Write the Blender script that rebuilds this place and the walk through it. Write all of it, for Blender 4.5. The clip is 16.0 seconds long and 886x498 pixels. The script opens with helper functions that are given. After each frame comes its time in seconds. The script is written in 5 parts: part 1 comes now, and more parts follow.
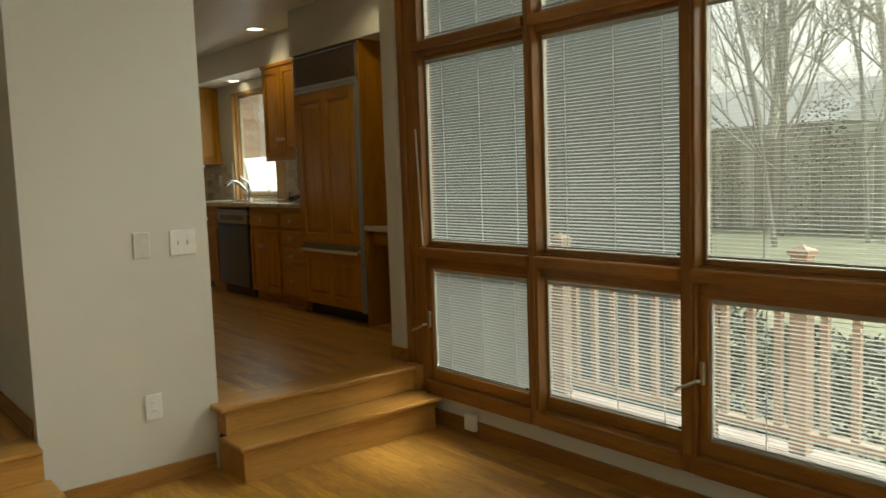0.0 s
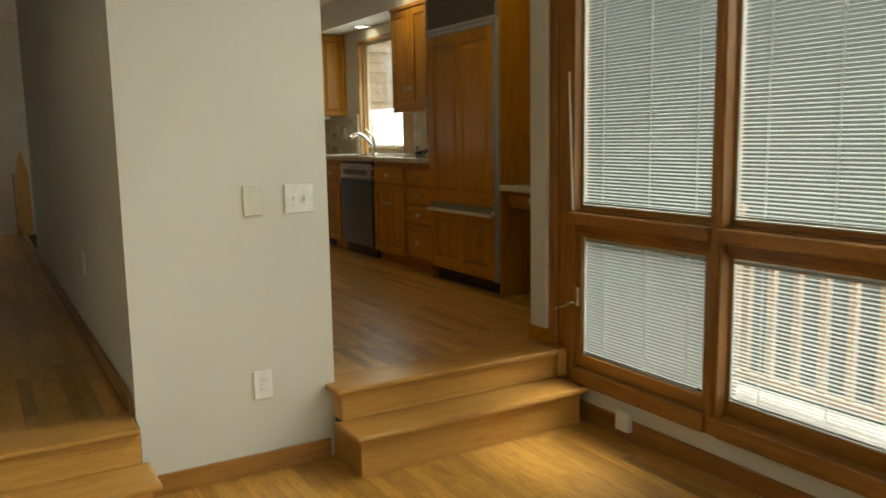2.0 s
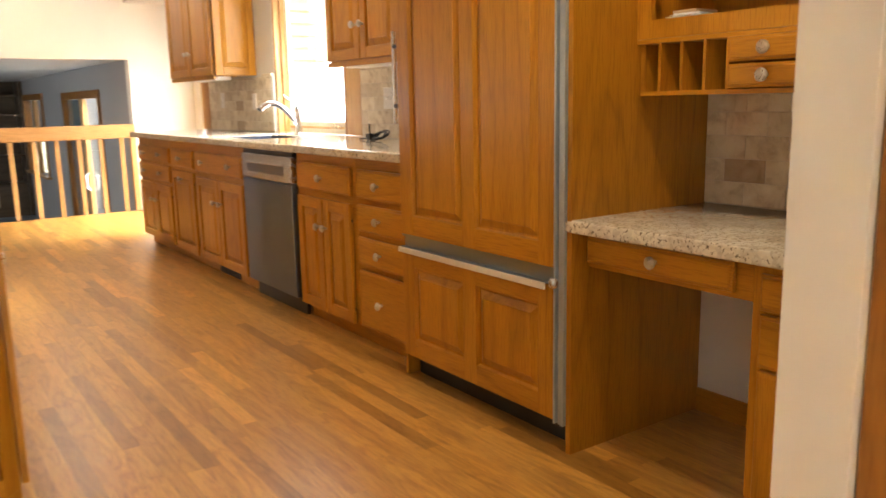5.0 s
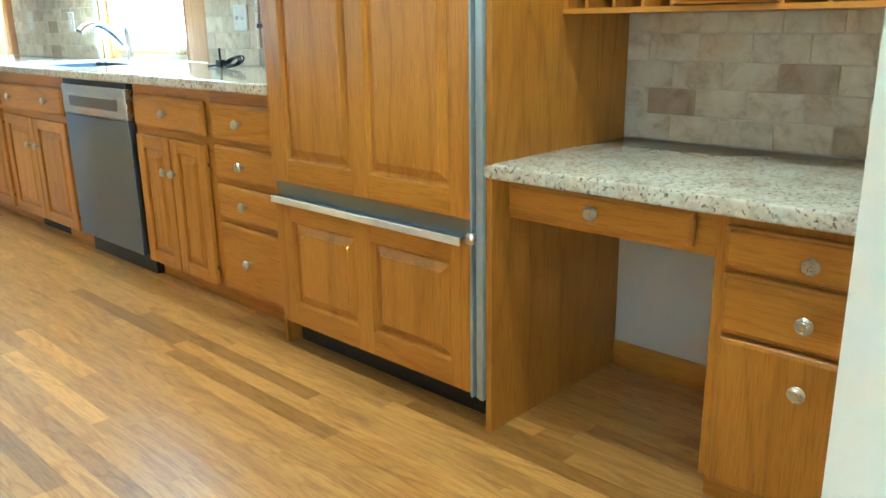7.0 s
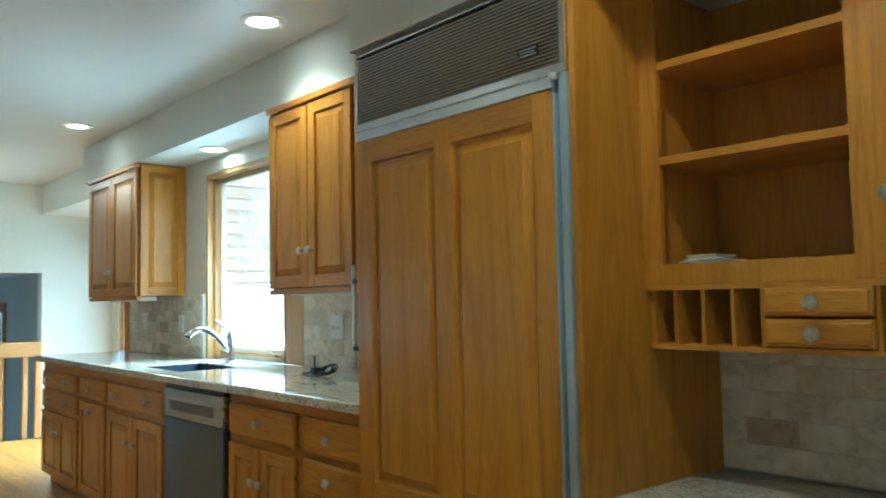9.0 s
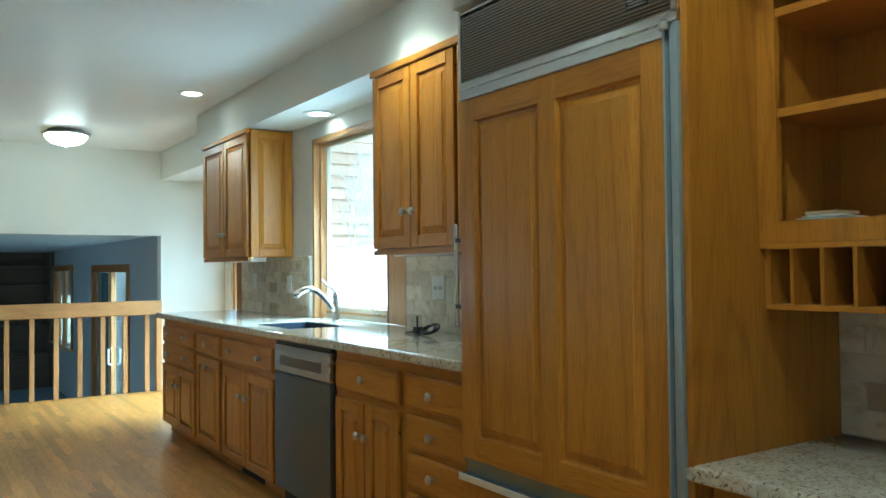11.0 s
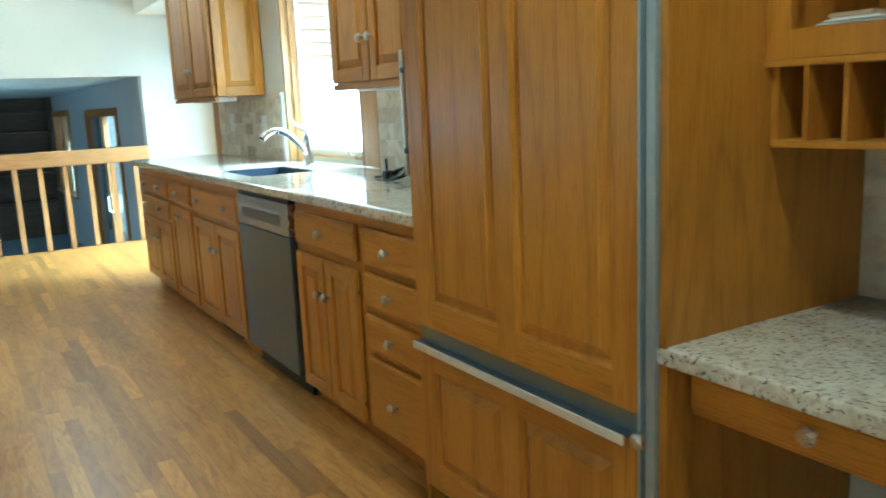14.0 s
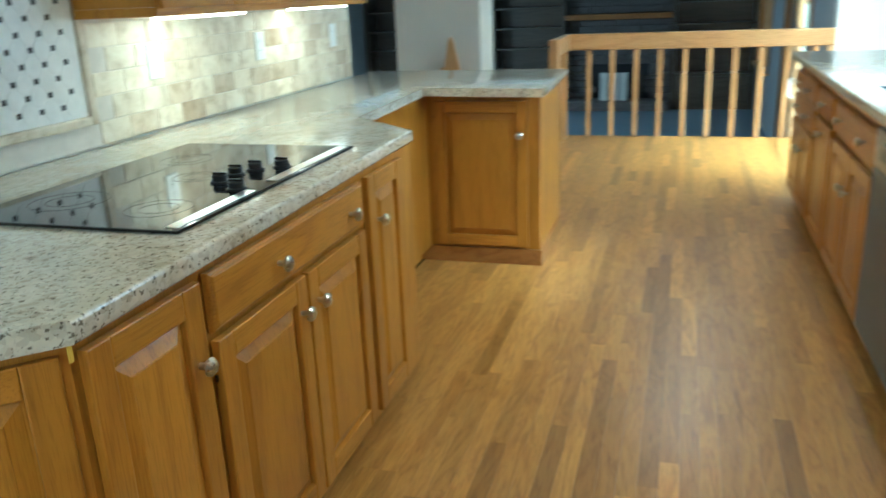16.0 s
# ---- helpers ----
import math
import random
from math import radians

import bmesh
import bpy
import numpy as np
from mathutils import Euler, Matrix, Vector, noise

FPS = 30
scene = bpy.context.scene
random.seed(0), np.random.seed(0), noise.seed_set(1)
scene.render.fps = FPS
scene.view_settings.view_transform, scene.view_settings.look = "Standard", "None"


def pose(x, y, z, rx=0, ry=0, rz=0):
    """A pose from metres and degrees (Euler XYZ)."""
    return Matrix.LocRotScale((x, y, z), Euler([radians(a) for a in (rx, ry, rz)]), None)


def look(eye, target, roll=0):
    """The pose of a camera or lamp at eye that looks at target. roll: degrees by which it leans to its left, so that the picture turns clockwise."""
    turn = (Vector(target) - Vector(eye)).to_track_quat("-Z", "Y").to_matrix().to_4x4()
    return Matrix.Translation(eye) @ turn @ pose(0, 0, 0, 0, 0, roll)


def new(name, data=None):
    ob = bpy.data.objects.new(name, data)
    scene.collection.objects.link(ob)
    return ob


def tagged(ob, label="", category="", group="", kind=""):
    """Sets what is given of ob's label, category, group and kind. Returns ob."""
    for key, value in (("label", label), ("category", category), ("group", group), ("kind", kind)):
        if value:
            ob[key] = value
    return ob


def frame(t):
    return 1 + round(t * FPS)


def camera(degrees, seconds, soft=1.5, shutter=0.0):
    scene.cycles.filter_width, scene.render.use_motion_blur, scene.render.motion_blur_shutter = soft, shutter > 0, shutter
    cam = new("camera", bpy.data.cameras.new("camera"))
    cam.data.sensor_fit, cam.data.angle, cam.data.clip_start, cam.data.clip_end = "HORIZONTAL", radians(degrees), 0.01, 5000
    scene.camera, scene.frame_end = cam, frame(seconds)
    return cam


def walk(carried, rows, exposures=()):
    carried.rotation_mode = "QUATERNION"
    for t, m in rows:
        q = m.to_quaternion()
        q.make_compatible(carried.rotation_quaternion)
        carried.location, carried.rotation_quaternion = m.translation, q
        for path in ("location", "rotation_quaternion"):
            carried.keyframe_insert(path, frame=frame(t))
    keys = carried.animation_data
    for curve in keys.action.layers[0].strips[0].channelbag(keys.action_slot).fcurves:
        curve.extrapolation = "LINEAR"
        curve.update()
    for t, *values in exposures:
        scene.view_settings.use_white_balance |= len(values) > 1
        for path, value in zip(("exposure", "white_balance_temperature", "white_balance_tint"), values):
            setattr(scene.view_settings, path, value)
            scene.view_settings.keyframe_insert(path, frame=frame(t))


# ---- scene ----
cam = camera(58.1, 16.0, soft=1.5, shutter=0.5)
PATH = [
    (0, (-0.095, 0.025, 1.118), (1.16, 1.57, 0.932), -2.0),
    (0.5, (-0.104, 0.045, 1.126), (1.096, 1.634, 0.932), -1.7),
    (1, (-0.059, 0.121, 1.099), (1.115, 1.718, 0.831), -1.1),
    (1.5, (0.021, 0.301, 1.107), (1.147, 1.929, 0.821), -0.7),
    (2, (0.182, 0.621, 1.081), (1.185, 2.329, 0.802), -1.0),
    (2.5, (0.441, 1.008, 1.138), (1.389, 2.746, 0.854), -1.5),
    (3, (0.631, 1.508, 1.151), (1.577, 3.247, 0.866), -1.3),
    (5.3, (1.577, 3.436, 1.122), (2.781, 4.986, 0.734), -1.0),
    (5.5, (1.595, 3.535, 1.124), (2.86, 5.033, 0.73), -0.9),
    (6, (1.631, 3.658, 1.109), (2.988, 5.05, 0.641), -0.9),
    (6.5, (1.648, 3.683, 1.093), (3.024, 5.036, 0.566), -1.0),
    (7, (1.661, 3.688, 1.109), (3.05, 5.017, 0.559), -0.9),
    (7.5, (1.66, 3.694, 1.161), (3.106, 5.032, 0.814), -0.7),
    (8, (1.676, 3.696, 1.209), (3.124, 5.073, 1.135), -0.7),
    (8.5, (1.661, 3.699, 1.248), (3.058, 5.128, 1.328), -1.0),
    (9, (1.649, 3.707, 1.261), (2.953, 5.219, 1.39), -1.1),
    (9.5, (1.65, 3.716, 1.262), (2.819, 5.332, 1.409), -0.6),
    (9.7, (1.647, 3.711, 1.246), (2.769, 5.36, 1.4), -0.4),
    (12, (1.641, 3.72, 1.222), (2.763, 5.376, 1.202), -0.7),
    (12.5, (1.64, 3.721, 1.202), (2.771, 5.37, 1.153), -1.1),
    (13, (1.669, 3.731, 1.194), (2.799, 5.374, 1.04), -1.2),
    (13.5, (1.891, 3.839, 1.174), (3.02, 5.476, 0.959), -1.2),
    (14, (2.076, 3.953, 1.242), (3.102, 5.63, 0.876), -2.6),
    (14.5, (2.167, 4.102, 1.248), (2.908, 5.911, 0.826), -3.0),
    (15, (2.271, 4.381, 1.33), (2.499, 6.299, 0.81), -3.7),
    (15.5, (2.46, 4.518, 1.354), (2.269, 6.423, 0.775), -3.9),
    (16, (2.587, 4.68, 1.347), (2.029, 6.5, 0.735), -2.4),
]
# the clip's own exposure and white balance: dark and warm while the big window fills the picture
EXPOSURES = [
    (0, 0.70, 7000, -3), (0.5, 0.95, 6950, -3), (1.5, 1.08, 6900, -3), (3.2, 1.64, 6450, -4), (4.3, 2.35, 6400, -2), (4.8, 3.0, 6500, 8), (5.3, 3.42, 6850, 24), (5.6, 3.48, 6650, 21), (6.4, 3.95, 5000, -5), (7.2, 4.0, 4050, -16),
    (8.5, 2.85, 4150, -17), (9.5, 2.36, 4280, -17), (12.5, 2.34, 4250, -17), (13.5, 2.80, 4250, -17), (14.5, 3.0, 4250, -17), (16, 2.92, 4300, -15),
]
walk(cam, [(t, look(eye, target, roll)) for t, eye, target, roll in PATH], EXPOSURES)

# ---- world and lights ----
world = bpy.data.worlds.new("overcast_sky")
scene.world = world
world.use_nodes = True
wn, wl = world.node_tree.nodes, world.node_tree.links
sky = wn.new("ShaderNodeTexSky")
sky.sky_type, sky.sun_disc = "NISHITA", False
sky.sun_elevation, sky.sun_rotation = radians(46), radians(100)
sky.air_density, sky.dust_density, sky.ozone_density = 1.0, 6.0, 1.0
hsv = wn.new("ShaderNodeHueSaturation")
hsv.inputs["Saturation"].default_value = 0.2
wl.new(sky.outputs[0], hsv.inputs["Color"])
wl.new(hsv.outputs[0], wn["Background"].inputs["Color"])
wn["Background"].inputs["Strength"].default_value = 0.15


def lamp(name, kind, m, power, colour, size=0.1, size_y=None, angle=None):
    data = bpy.data.lights.new(name, kind)
    data.energy, data.color = power, colour
    if kind == "AREA":
        data.size = size
        if size_y:
            data.shape, data.size_y = "RECTANGLE", size_y
        else:
            data.shape = "DISK"
    if kind == "SUN":
        data.angle = angle
    if kind in ("POINT", "SPOT"):
        data.shadow_soft_size = size
    if kind == "SPOT":
        data.spot_size, data.spot_blend = angle, 0.6
    ob = new(name, data)
    ob.matrix_world = m
    return ob


WARM, DAY = (1.0, 0.81, 0.55), (0.92, 0.97, 1.0)
lamp("overcast_sun", "SUN", look((22, -4, 24), (0, 0, 0)), 1.5, (1.0, 0.97, 0.92), angle=radians(25))
lamp("window_daylight", "AREA", look((2.67, -0.95, 1.45), (0, -0.95, 1.2)), 15, DAY, 3.5, 2.9)
# added fill lamp at an invented south opening, out of view
lamp("south_added_fill", "AREA", look((1.2, -2.93, 1.2), (1.2, 0, 1.1)), 1.5, DAY, 2.0, 1.9)
lamp("sink_window_daylight", "AREA", look((3.935, 8.08, 1.52), (2, 8.08, 1.1)), 2.6, (0.9, 0.95, 1.0), 1.0, 1.05)
lamp("nook_door_daylight", "AREA", look((4.42, 11.2, 1.15), (2, 11.2, 0.3)), 1.3, (0.76, 0.89, 1.0), 1.7, 2.0)
# added lamp before the unseen, closed west wall; brightens the family room
lamp("family_west_fill", "AREA", look((-3.4, 15.5, 0.5), (1, 15.5, -0.4)), 18, DAY, 2.4, 1.6)
# cans 3 and 4 are unseen, added to brighten the desk and cooktop sides
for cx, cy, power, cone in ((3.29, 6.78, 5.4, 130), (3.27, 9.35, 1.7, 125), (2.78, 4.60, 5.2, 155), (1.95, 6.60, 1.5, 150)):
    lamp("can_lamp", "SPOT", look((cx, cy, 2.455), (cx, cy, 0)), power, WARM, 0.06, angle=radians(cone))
lamp("bay_can_lamp", "SPOT", look((3.78, 8.22, 2.20), (3.78, 8.22, 0)), 1.6, WARM, 0.05, angle=radians(120))
lamp("dome_lamp", "POINT", pose(2.76, 11.4, 2.30), 0.35, WARM, 0.1)
for cy in (7.2, 8.15):
    lamp("under_cabinet_lamp", "AREA", look((0.98, cy, 1.285), (0.9, cy, 0)), 0.12, WARM, 0.05, 0.42)

# ---- materials ----
def material(name):
    m = bpy.data.materials.new(name)
    m.use_nodes = True
    return m, m.node_tree.nodes, m.node_tree.links, m.node_tree.nodes["Principled BSDF"]


def ramp(nodes, stops):
    r = nodes.new("ShaderNodeValToRGB")
    while len(r.color_ramp.elements) < len(stops):
        r.color_ramp.elements.new(0.5)
    for e, (p, c) in zip(r.color_ramp.elements, stops):
        e.position, e.color = p, (*c, 1)
    return r


def coords(nodes, links, scale=(1, 1, 1), jitter=True):
    """Object coordinates, shifted by each object's own random number."""
    tc, mp = nodes.new("ShaderNodeTexCoord"), nodes.new("ShaderNodeMapping")
    mp.inputs["Scale"].default_value = scale
    links.new(tc.outputs["Object"], mp.inputs["Vector"])
    if jitter:
        oi, mul, cmb = nodes.new("ShaderNodeObjectInfo"), nodes.new("ShaderNodeMath"), nodes.new("ShaderNodeCombineXYZ")
        mul.operation = "MULTIPLY"
        mul.inputs[1].default_value = 37.0
        links.new(oi.outputs["Random"], mul.inputs[0])
        for k in range(3):
            links.new(mul.outputs[0], cmb.inputs[k])
        links.new(cmb.outputs[0], mp.inputs["Location"])
    return mp


def noise_node(nodes, links, vec, scale, detail=4, rough=0.55, distort=0.0):
    n = nodes.new("ShaderNodeTexNoise")
    n.inputs["Scale"].default_value, n.inputs["Detail"].default_value = scale, detail
    n.inputs["Roughness"].default_value, n.inputs["Distortion"].default_value = rough, distort
    links.new(vec.outputs[0], n.inputs["Vector"])
    return n


def bump(nodes, links, height, strength, dist, bsdf):
    b = nodes.new("ShaderNodeBump")
    b.inputs["Strength"].default_value, b.inputs["Distance"].default_value = strength, dist
    links.new(height, b.inputs["Height"])
    links.new(b.outputs[0], bsdf.inputs["Normal"])


def mix_colour(nodes, links, a, b, fac, mode="MIX"):
    m = nodes.new("ShaderNodeMix")
    m.data_type, m.blend_type = "RGBA", mode
    for sock, val in ((m.inputs[0], fac), (m.inputs[6], a), (m.inputs[7], b)):
        if isinstance(val, (int, float)):
            sock.default_value = val
        elif isinstance(val, tuple):
            sock.default_value = (*val, 1)
        else:
            links.new(val, sock)
    return m.outputs[2]


def wood(name, dark, mid, light, axis="Z", rough=0.36, vary=0.25, island=False, fine=1.0, coat=0.2, figure=0.36, grain=(0.55, 5.0), knots=0.0, pore=0.34, coat_rough=0.22):
    """Oak: long streaks along one axis, cathedral rings, dark pores, and a tone of its own for each piece."""
    m, n, l, b = material(name)
    long, across = grain
    sc = {"X": (long, across, across), "Y": (across, long, across), "Z": (across, across, long)}[axis]
    vec = coords(n, l, sc)
    if island:
        geo, mul, cmb = n.new("ShaderNodeNewGeometry"), n.new("ShaderNodeMath"), n.new("ShaderNodeCombineXYZ")
        mul.operation = "MULTIPLY"
        mul.inputs[1].default_value = 53.0
        l.new(geo.outputs["Random Per Island"], mul.inputs[0])
        for k in range(3):
            l.new(mul.outputs[0], cmb.inputs[k])
        add = n.new("ShaderNodeVectorMath")
        l.new(vec.outputs[0], add.inputs[0])
        l.new(cmb.outputs[0], add.inputs[1])
        vec = add
    rings = noise_node(n, l, vec, 0.9, 3, 0.5, 0.9)
    wave = n.new("ShaderNodeMath")
    wave.operation = "MULTIPLY"
    wave.inputs[1].default_value = 10.0
    l.new(rings.outputs["Fac"], wave.inputs[0])
    frac = n.new("ShaderNodeMath")
    frac.operation = "PINGPONG"
    frac.inputs[1].default_value = 1.0
    l.new(wave.outputs[0], frac.inputs[0])
    tone = ramp(n, [(0.0, dark), (0.28, mid), (0.8, light)])
    l.new(frac.outputs[0], tone.inputs[0])
    broad = noise_node(n, l, vec, 0.35, 2)
    flat = ramp(n, [(0.3, mid), (0.7, light)])
    l.new(broad.outputs["Fac"], flat.inputs[0])
    col = mix_colour(n, l, flat.outputs[0], tone.outputs[0], figure)
    sc2 = {"X": (11, 230, 230), "Y": (230, 11, 230), "Z": (230, 230, 11)}[axis]
    pores = noise_node(n, l, coords(n, l, sc2), 1.0 * fine, 2, 0.7)
    pr = ramp(n, [(0.36, (0.42, 0.36, 0.30)), (0.52, (1, 1, 1))])
    l.new(pores.outputs["Fac"], pr.inputs[0])
    col = mix_colour(n, l, col, pr.outputs[0], pore, "MULTIPLY")
    if knots:
        stain = noise_node(n, l, vec, 0.55, 3, 0.6, 1.5)
        kr = ramp(n, [(0.64, (1, 1, 1)), (0.74, (0.50, 0.42, 0.34))])
        l.new(stain.outputs["Fac"], kr.inputs[0])
        col = mix_colour(n, l, col, kr.outputs[0], knots, "MULTIPLY")
    src = n.new("ShaderNodeNewGeometry").outputs["Random Per Island"] if island else n.new("ShaderNodeObjectInfo").outputs["Random"]
    vr = ramp(n, [(p, tuple(1 + vary * f * k for k in (1.0, 1.08, 1.16))) for p, f in ((0.0, -1.0), (0.10, -0.75), (0.22, -0.25), (0.60, 0.05), (0.88, 0.3), (1.0, 0.75))])
    l.new(src, vr.inputs[0])
    col = mix_colour(n, l, col, vr.outputs[0], 1.0, "MULTIPLY")
    l.new(col, b.inputs["Base Color"])
    rg = n.new("ShaderNodeMapRange")
    rg.inputs[3].default_value, rg.inputs[4].default_value = rough - 0.07, rough + 0.1
    l.new(broad.outputs["Fac"], rg.inputs[0])
    l.new(rg.outputs[0], b.inputs["Roughness"])
    b.inputs["Specular IOR Level"].default_value = 0.33
    b.inputs["Coat Weight"].default_value, b.inputs["Coat Roughness"].default_value = coat, coat_rough
    bump(n, l, pores.outputs["Fac"], 0.12, 0.002, b)
    return m


def paint(name, colour, rough=0.6, bumpy=0.15, scale=220):
    m, n, l, b = material(name)
    vec = coords(n, l, jitter=False)
    big = noise_node(n, l, vec, 1.3, 3)
    r = ramp(n, [(0.3, tuple(c * 0.95 for c in colour)), (0.7, colour)])
    l.new(big.outputs["Fac"], r.inputs[0])
    l.new(r.outputs[0], b.inputs["Base Color"])
    b.inputs["Roughness"].default_value = rough
    fine = noise_node(n, l, vec, scale, 3)
    bump(n, l, fine.outputs["Fac"], bumpy, 0.002, b)
    return m


def metal(name, colour, rough=0.3, brushed=None):
    m, n, l, b = material(name)
    b.inputs["Base Color"].default_value = (*colour, 1)
    b.inputs["Metallic"].default_value, b.inputs["Roughness"].default_value = 1.0, rough
    vec = coords(n, l, brushed or (30, 30, 30))
    t = noise_node(n, l, vec, 8.0, 3)
    rg = n.new("ShaderNodeMapRange")
    rg.inputs[3].default_value, rg.inputs[4].default_value = max(0.05, rough - 0.08), rough + 0.1
    l.new(t.outputs["Fac"], rg.inputs[0])
    l.new(rg.outputs[0], b.inputs["Roughness"])
    return m


def plain(name, colour, rough=0.5, metallic=0.0, vary=0.06):
    m, n, l, b = material(name)
    vec = coords(n, l)
    t = noise_node(n, l, vec, 25.0, 3)
    r = ramp(n, [(0.3, tuple(c * (1 - vary) for c in colour)), (0.7, tuple(min(1, c * (1 + vary)) for c in colour))])
    l.new(t.outputs["Fac"], r.inputs[0])
    l.new(r.outputs[0], b.inputs["Base Color"])
    b.inputs["Roughness"].default_value, b.inputs["Metallic"].default_value = rough, metallic
    return m


def glow(name, colour, strength):
    m, n, l, b = material(name)
    b.inputs["Emission Color"].default_value, b.inputs["Emission Strength"].default_value = (*colour, 1), strength
    b.inputs["Base Color"].default_value = (0.9, 0.88, 0.82, 1)
    return m


def granite(name):
    m, n, l, b = material(name)
    vec = coords(n, l, jitter=False)
    big = noise_node(n, l, vec, 9, 4, 0.6, 0.4)
    base = ramp(n, [(0.3, (0.52, 0.46, 0.35)), (0.5, (0.65, 0.61, 0.50)), (0.72, (0.71, 0.69, 0.61))])
    l.new(big.outputs["Fac"], base.inputs[0])
    v = n.new("ShaderNodeTexVoronoi")
    v.inputs["Scale"].default_value = 95
    l.new(vec.outputs[0], v.inputs["Vector"])
    cell = ramp(n, [(0.0, (0.62, 0.56, 0.5)), (0.45, (1, 1, 1)), (1.0, (1.12, 1.1, 1.06))])
    l.new(v.outputs["Color"], cell.inputs[0])
    col = mix_colour(n, l, base.outputs[0], cell.outputs[0], 0.8, "MULTIPLY")
    spots = noise_node(n, l, vec, 95, 3, 0.6)
    sr = ramp(n, [(0.585, (1, 1, 1)), (0.64, (0.20, 0.17, 0.15))])
    l.new(spots.outputs["Fac"], sr.inputs[0])
    col = mix_colour(n, l, col, sr.outputs[0], 0.9, "MULTIPLY")
    veins = noise_node(n, l, vec, 17, 5, 0.7, 1.2)
    vr = ramp(n, [(0.6, (1, 1, 1)), (0.68, (0.55, 0.5, 0.47))])
    l.new(veins.outputs["Fac"], vr.inputs[0])
    col = mix_colour(n, l, col, vr.outputs[0], 0.6, "MULTIPLY")
    l.new(col, b.inputs["Base Color"])
    b.inputs["Roughness"].default_value = 0.13
    b.inputs["Coat Weight"].default_value = 0.3
    return m


def travertine(name, tan=1.0):
    m, n, l, b = material(name)
    vec = coords(n, l)
    t = noise_node(n, l, vec, 14, 5, 0.65, 0.5)
    r = ramp(n, [(0.32, (0.47, 0.385, 0.255)), (0.5, (0.66, 0.585, 0.435)), (0.68, (0.74, 0.685, 0.55))])
    l.new(t.outputs["Fac"], r.inputs[0])
    oi = n.new("ShaderNodeObjectInfo")
    vr = ramp(n, [(0.0, (0.66, 0.58, 0.50)), (0.12, (0.92, 0.88, 0.84)), (0.6, (1.0, 1.0, 1.0)), (1.0, (1.12, 1.12, 1.12))])
    l.new(oi.outputs["Random"], vr.inputs[0])
    col = mix_colour(n, l, r.outputs[0], vr.outputs[0], 1.0, "MULTIPLY")
    if tan < 1:
        col = mix_colour(n, l, col, ramp(n, [(0, (tan, tan * 0.86, tan * 0.74)), (1, (tan, tan * 0.86, tan * 0.74))]).outputs[0], 1.0, "MULTIPLY")
    l.new(col, b.inputs["Base Color"])
    b.inputs["Roughness"].default_value = 0.42
    pits = noise_node(n, l, vec, 120, 3)
    bump(n, l, pits.outputs["Fac"], 0.2, 0.001, b)
    return m


def thin_vinyl(name, colour, through_light=0.2):
    """Thin white vinyl that passes part of the light behind it."""
    m, n, l, b = material(name)
    t = noise_node(n, l, coords(n, l), 20.0, 3)
    r = ramp(n, [(0.3, tuple(c * 0.94 for c in colour)), (0.7, colour)])
    l.new(t.outputs["Fac"], r.inputs[0])
    l.new(r.outputs[0], b.inputs["Base Color"])
    b.inputs["Roughness"].default_value = 0.4
    tr, mx = n.new("ShaderNodeBsdfTranslucent"), n.new("ShaderNodeMixShader")
    l.new(r.outputs[0], tr.inputs["Color"])
    mx.inputs[0].default_value = through_light
    l.new(b.outputs[0], mx.inputs[1])
    l.new(tr.outputs[0], mx.inputs[2])
    l.new(mx.outputs[0], n["Material Output"].inputs["Surface"])
    return m


def glass(name, rough=0.0, tint=(0.96, 0.98, 0.97)):
    m, n, l, b = material(name)
    b.inputs["Base Color"].default_value = (*tint, 1)
    b.inputs["Roughness"].default_value, b.inputs["IOR"].default_value = rough, 1.45
    b.inputs["Transmission Weight"].default_value = 1.0
    return m


OAK_D, OAK_M, OAK_L = (0.24, 0.084, 0.006), (0.44, 0.188, 0.011), (0.53, 0.243, 0.018)
oak_v = wood("honey_oak_upright", OAK_D, OAK_M, OAK_L, "Z", vary=0.10)
oak_h = wood("honey_oak_level_y", OAK_D, OAK_M, OAK_L, "Y", vary=0.10)
oak_x = wood("honey_oak_level_x", OAK_D, OAK_M, OAK_L, "X", vary=0.10)
oak_pale = wood("pale_oak_rail", (0.36, 0.18, 0.06), (0.50, 0.28, 0.10), (0.58, 0.35, 0.14), "X", vary=0.1)
oak_pale_v = wood("pale_oak_baluster", (0.36, 0.18, 0.06), (0.50, 0.28, 0.10), (0.58, 0.35, 0.14), "Z", vary=0.12)
step_oak = wood("stair_oak", (0.33, 0.145, 0.028), (0.48, 0.24, 0.052), (0.57, 0.31, 0.08), "X", rough=0.3, vary=0.12)
window_wood = wood("dark_window_wood_upright", (0.14, 0.050, 0.009), (0.28, 0.115, 0.022), (0.385, 0.175, 0.038), "Z", rough=0.3, vary=0.18, coat=0.3)
window_wood_y = wood("dark_window_wood_level", (0.14, 0.050, 0.009), (0.28, 0.115, 0.022), (0.385, 0.175, 0.038), "Y", rough=0.3, vary=0.18, coat=0.3)
baseboard_oak = wood("baseboard_oak", (0.20, 0.08, 0.016), (0.36, 0.165, 0.035), (0.44, 0.215, 0.05), "X", rough=0.32, vary=0.1)
FL_D, FL_M, FL_L = (0.28, 0.118, 0.018), (0.45, 0.215, 0.034), (0.57, 0.305, 0.065)
floor_oak = wood("floor_oak", FL_D, FL_M, FL_L, "Y", rough=0.36, vary=0.40, coat=0.5, figure=0.44, grain=(2.0, 13.0), pore=0.42, coat_rough=0.30, knots=0.7)
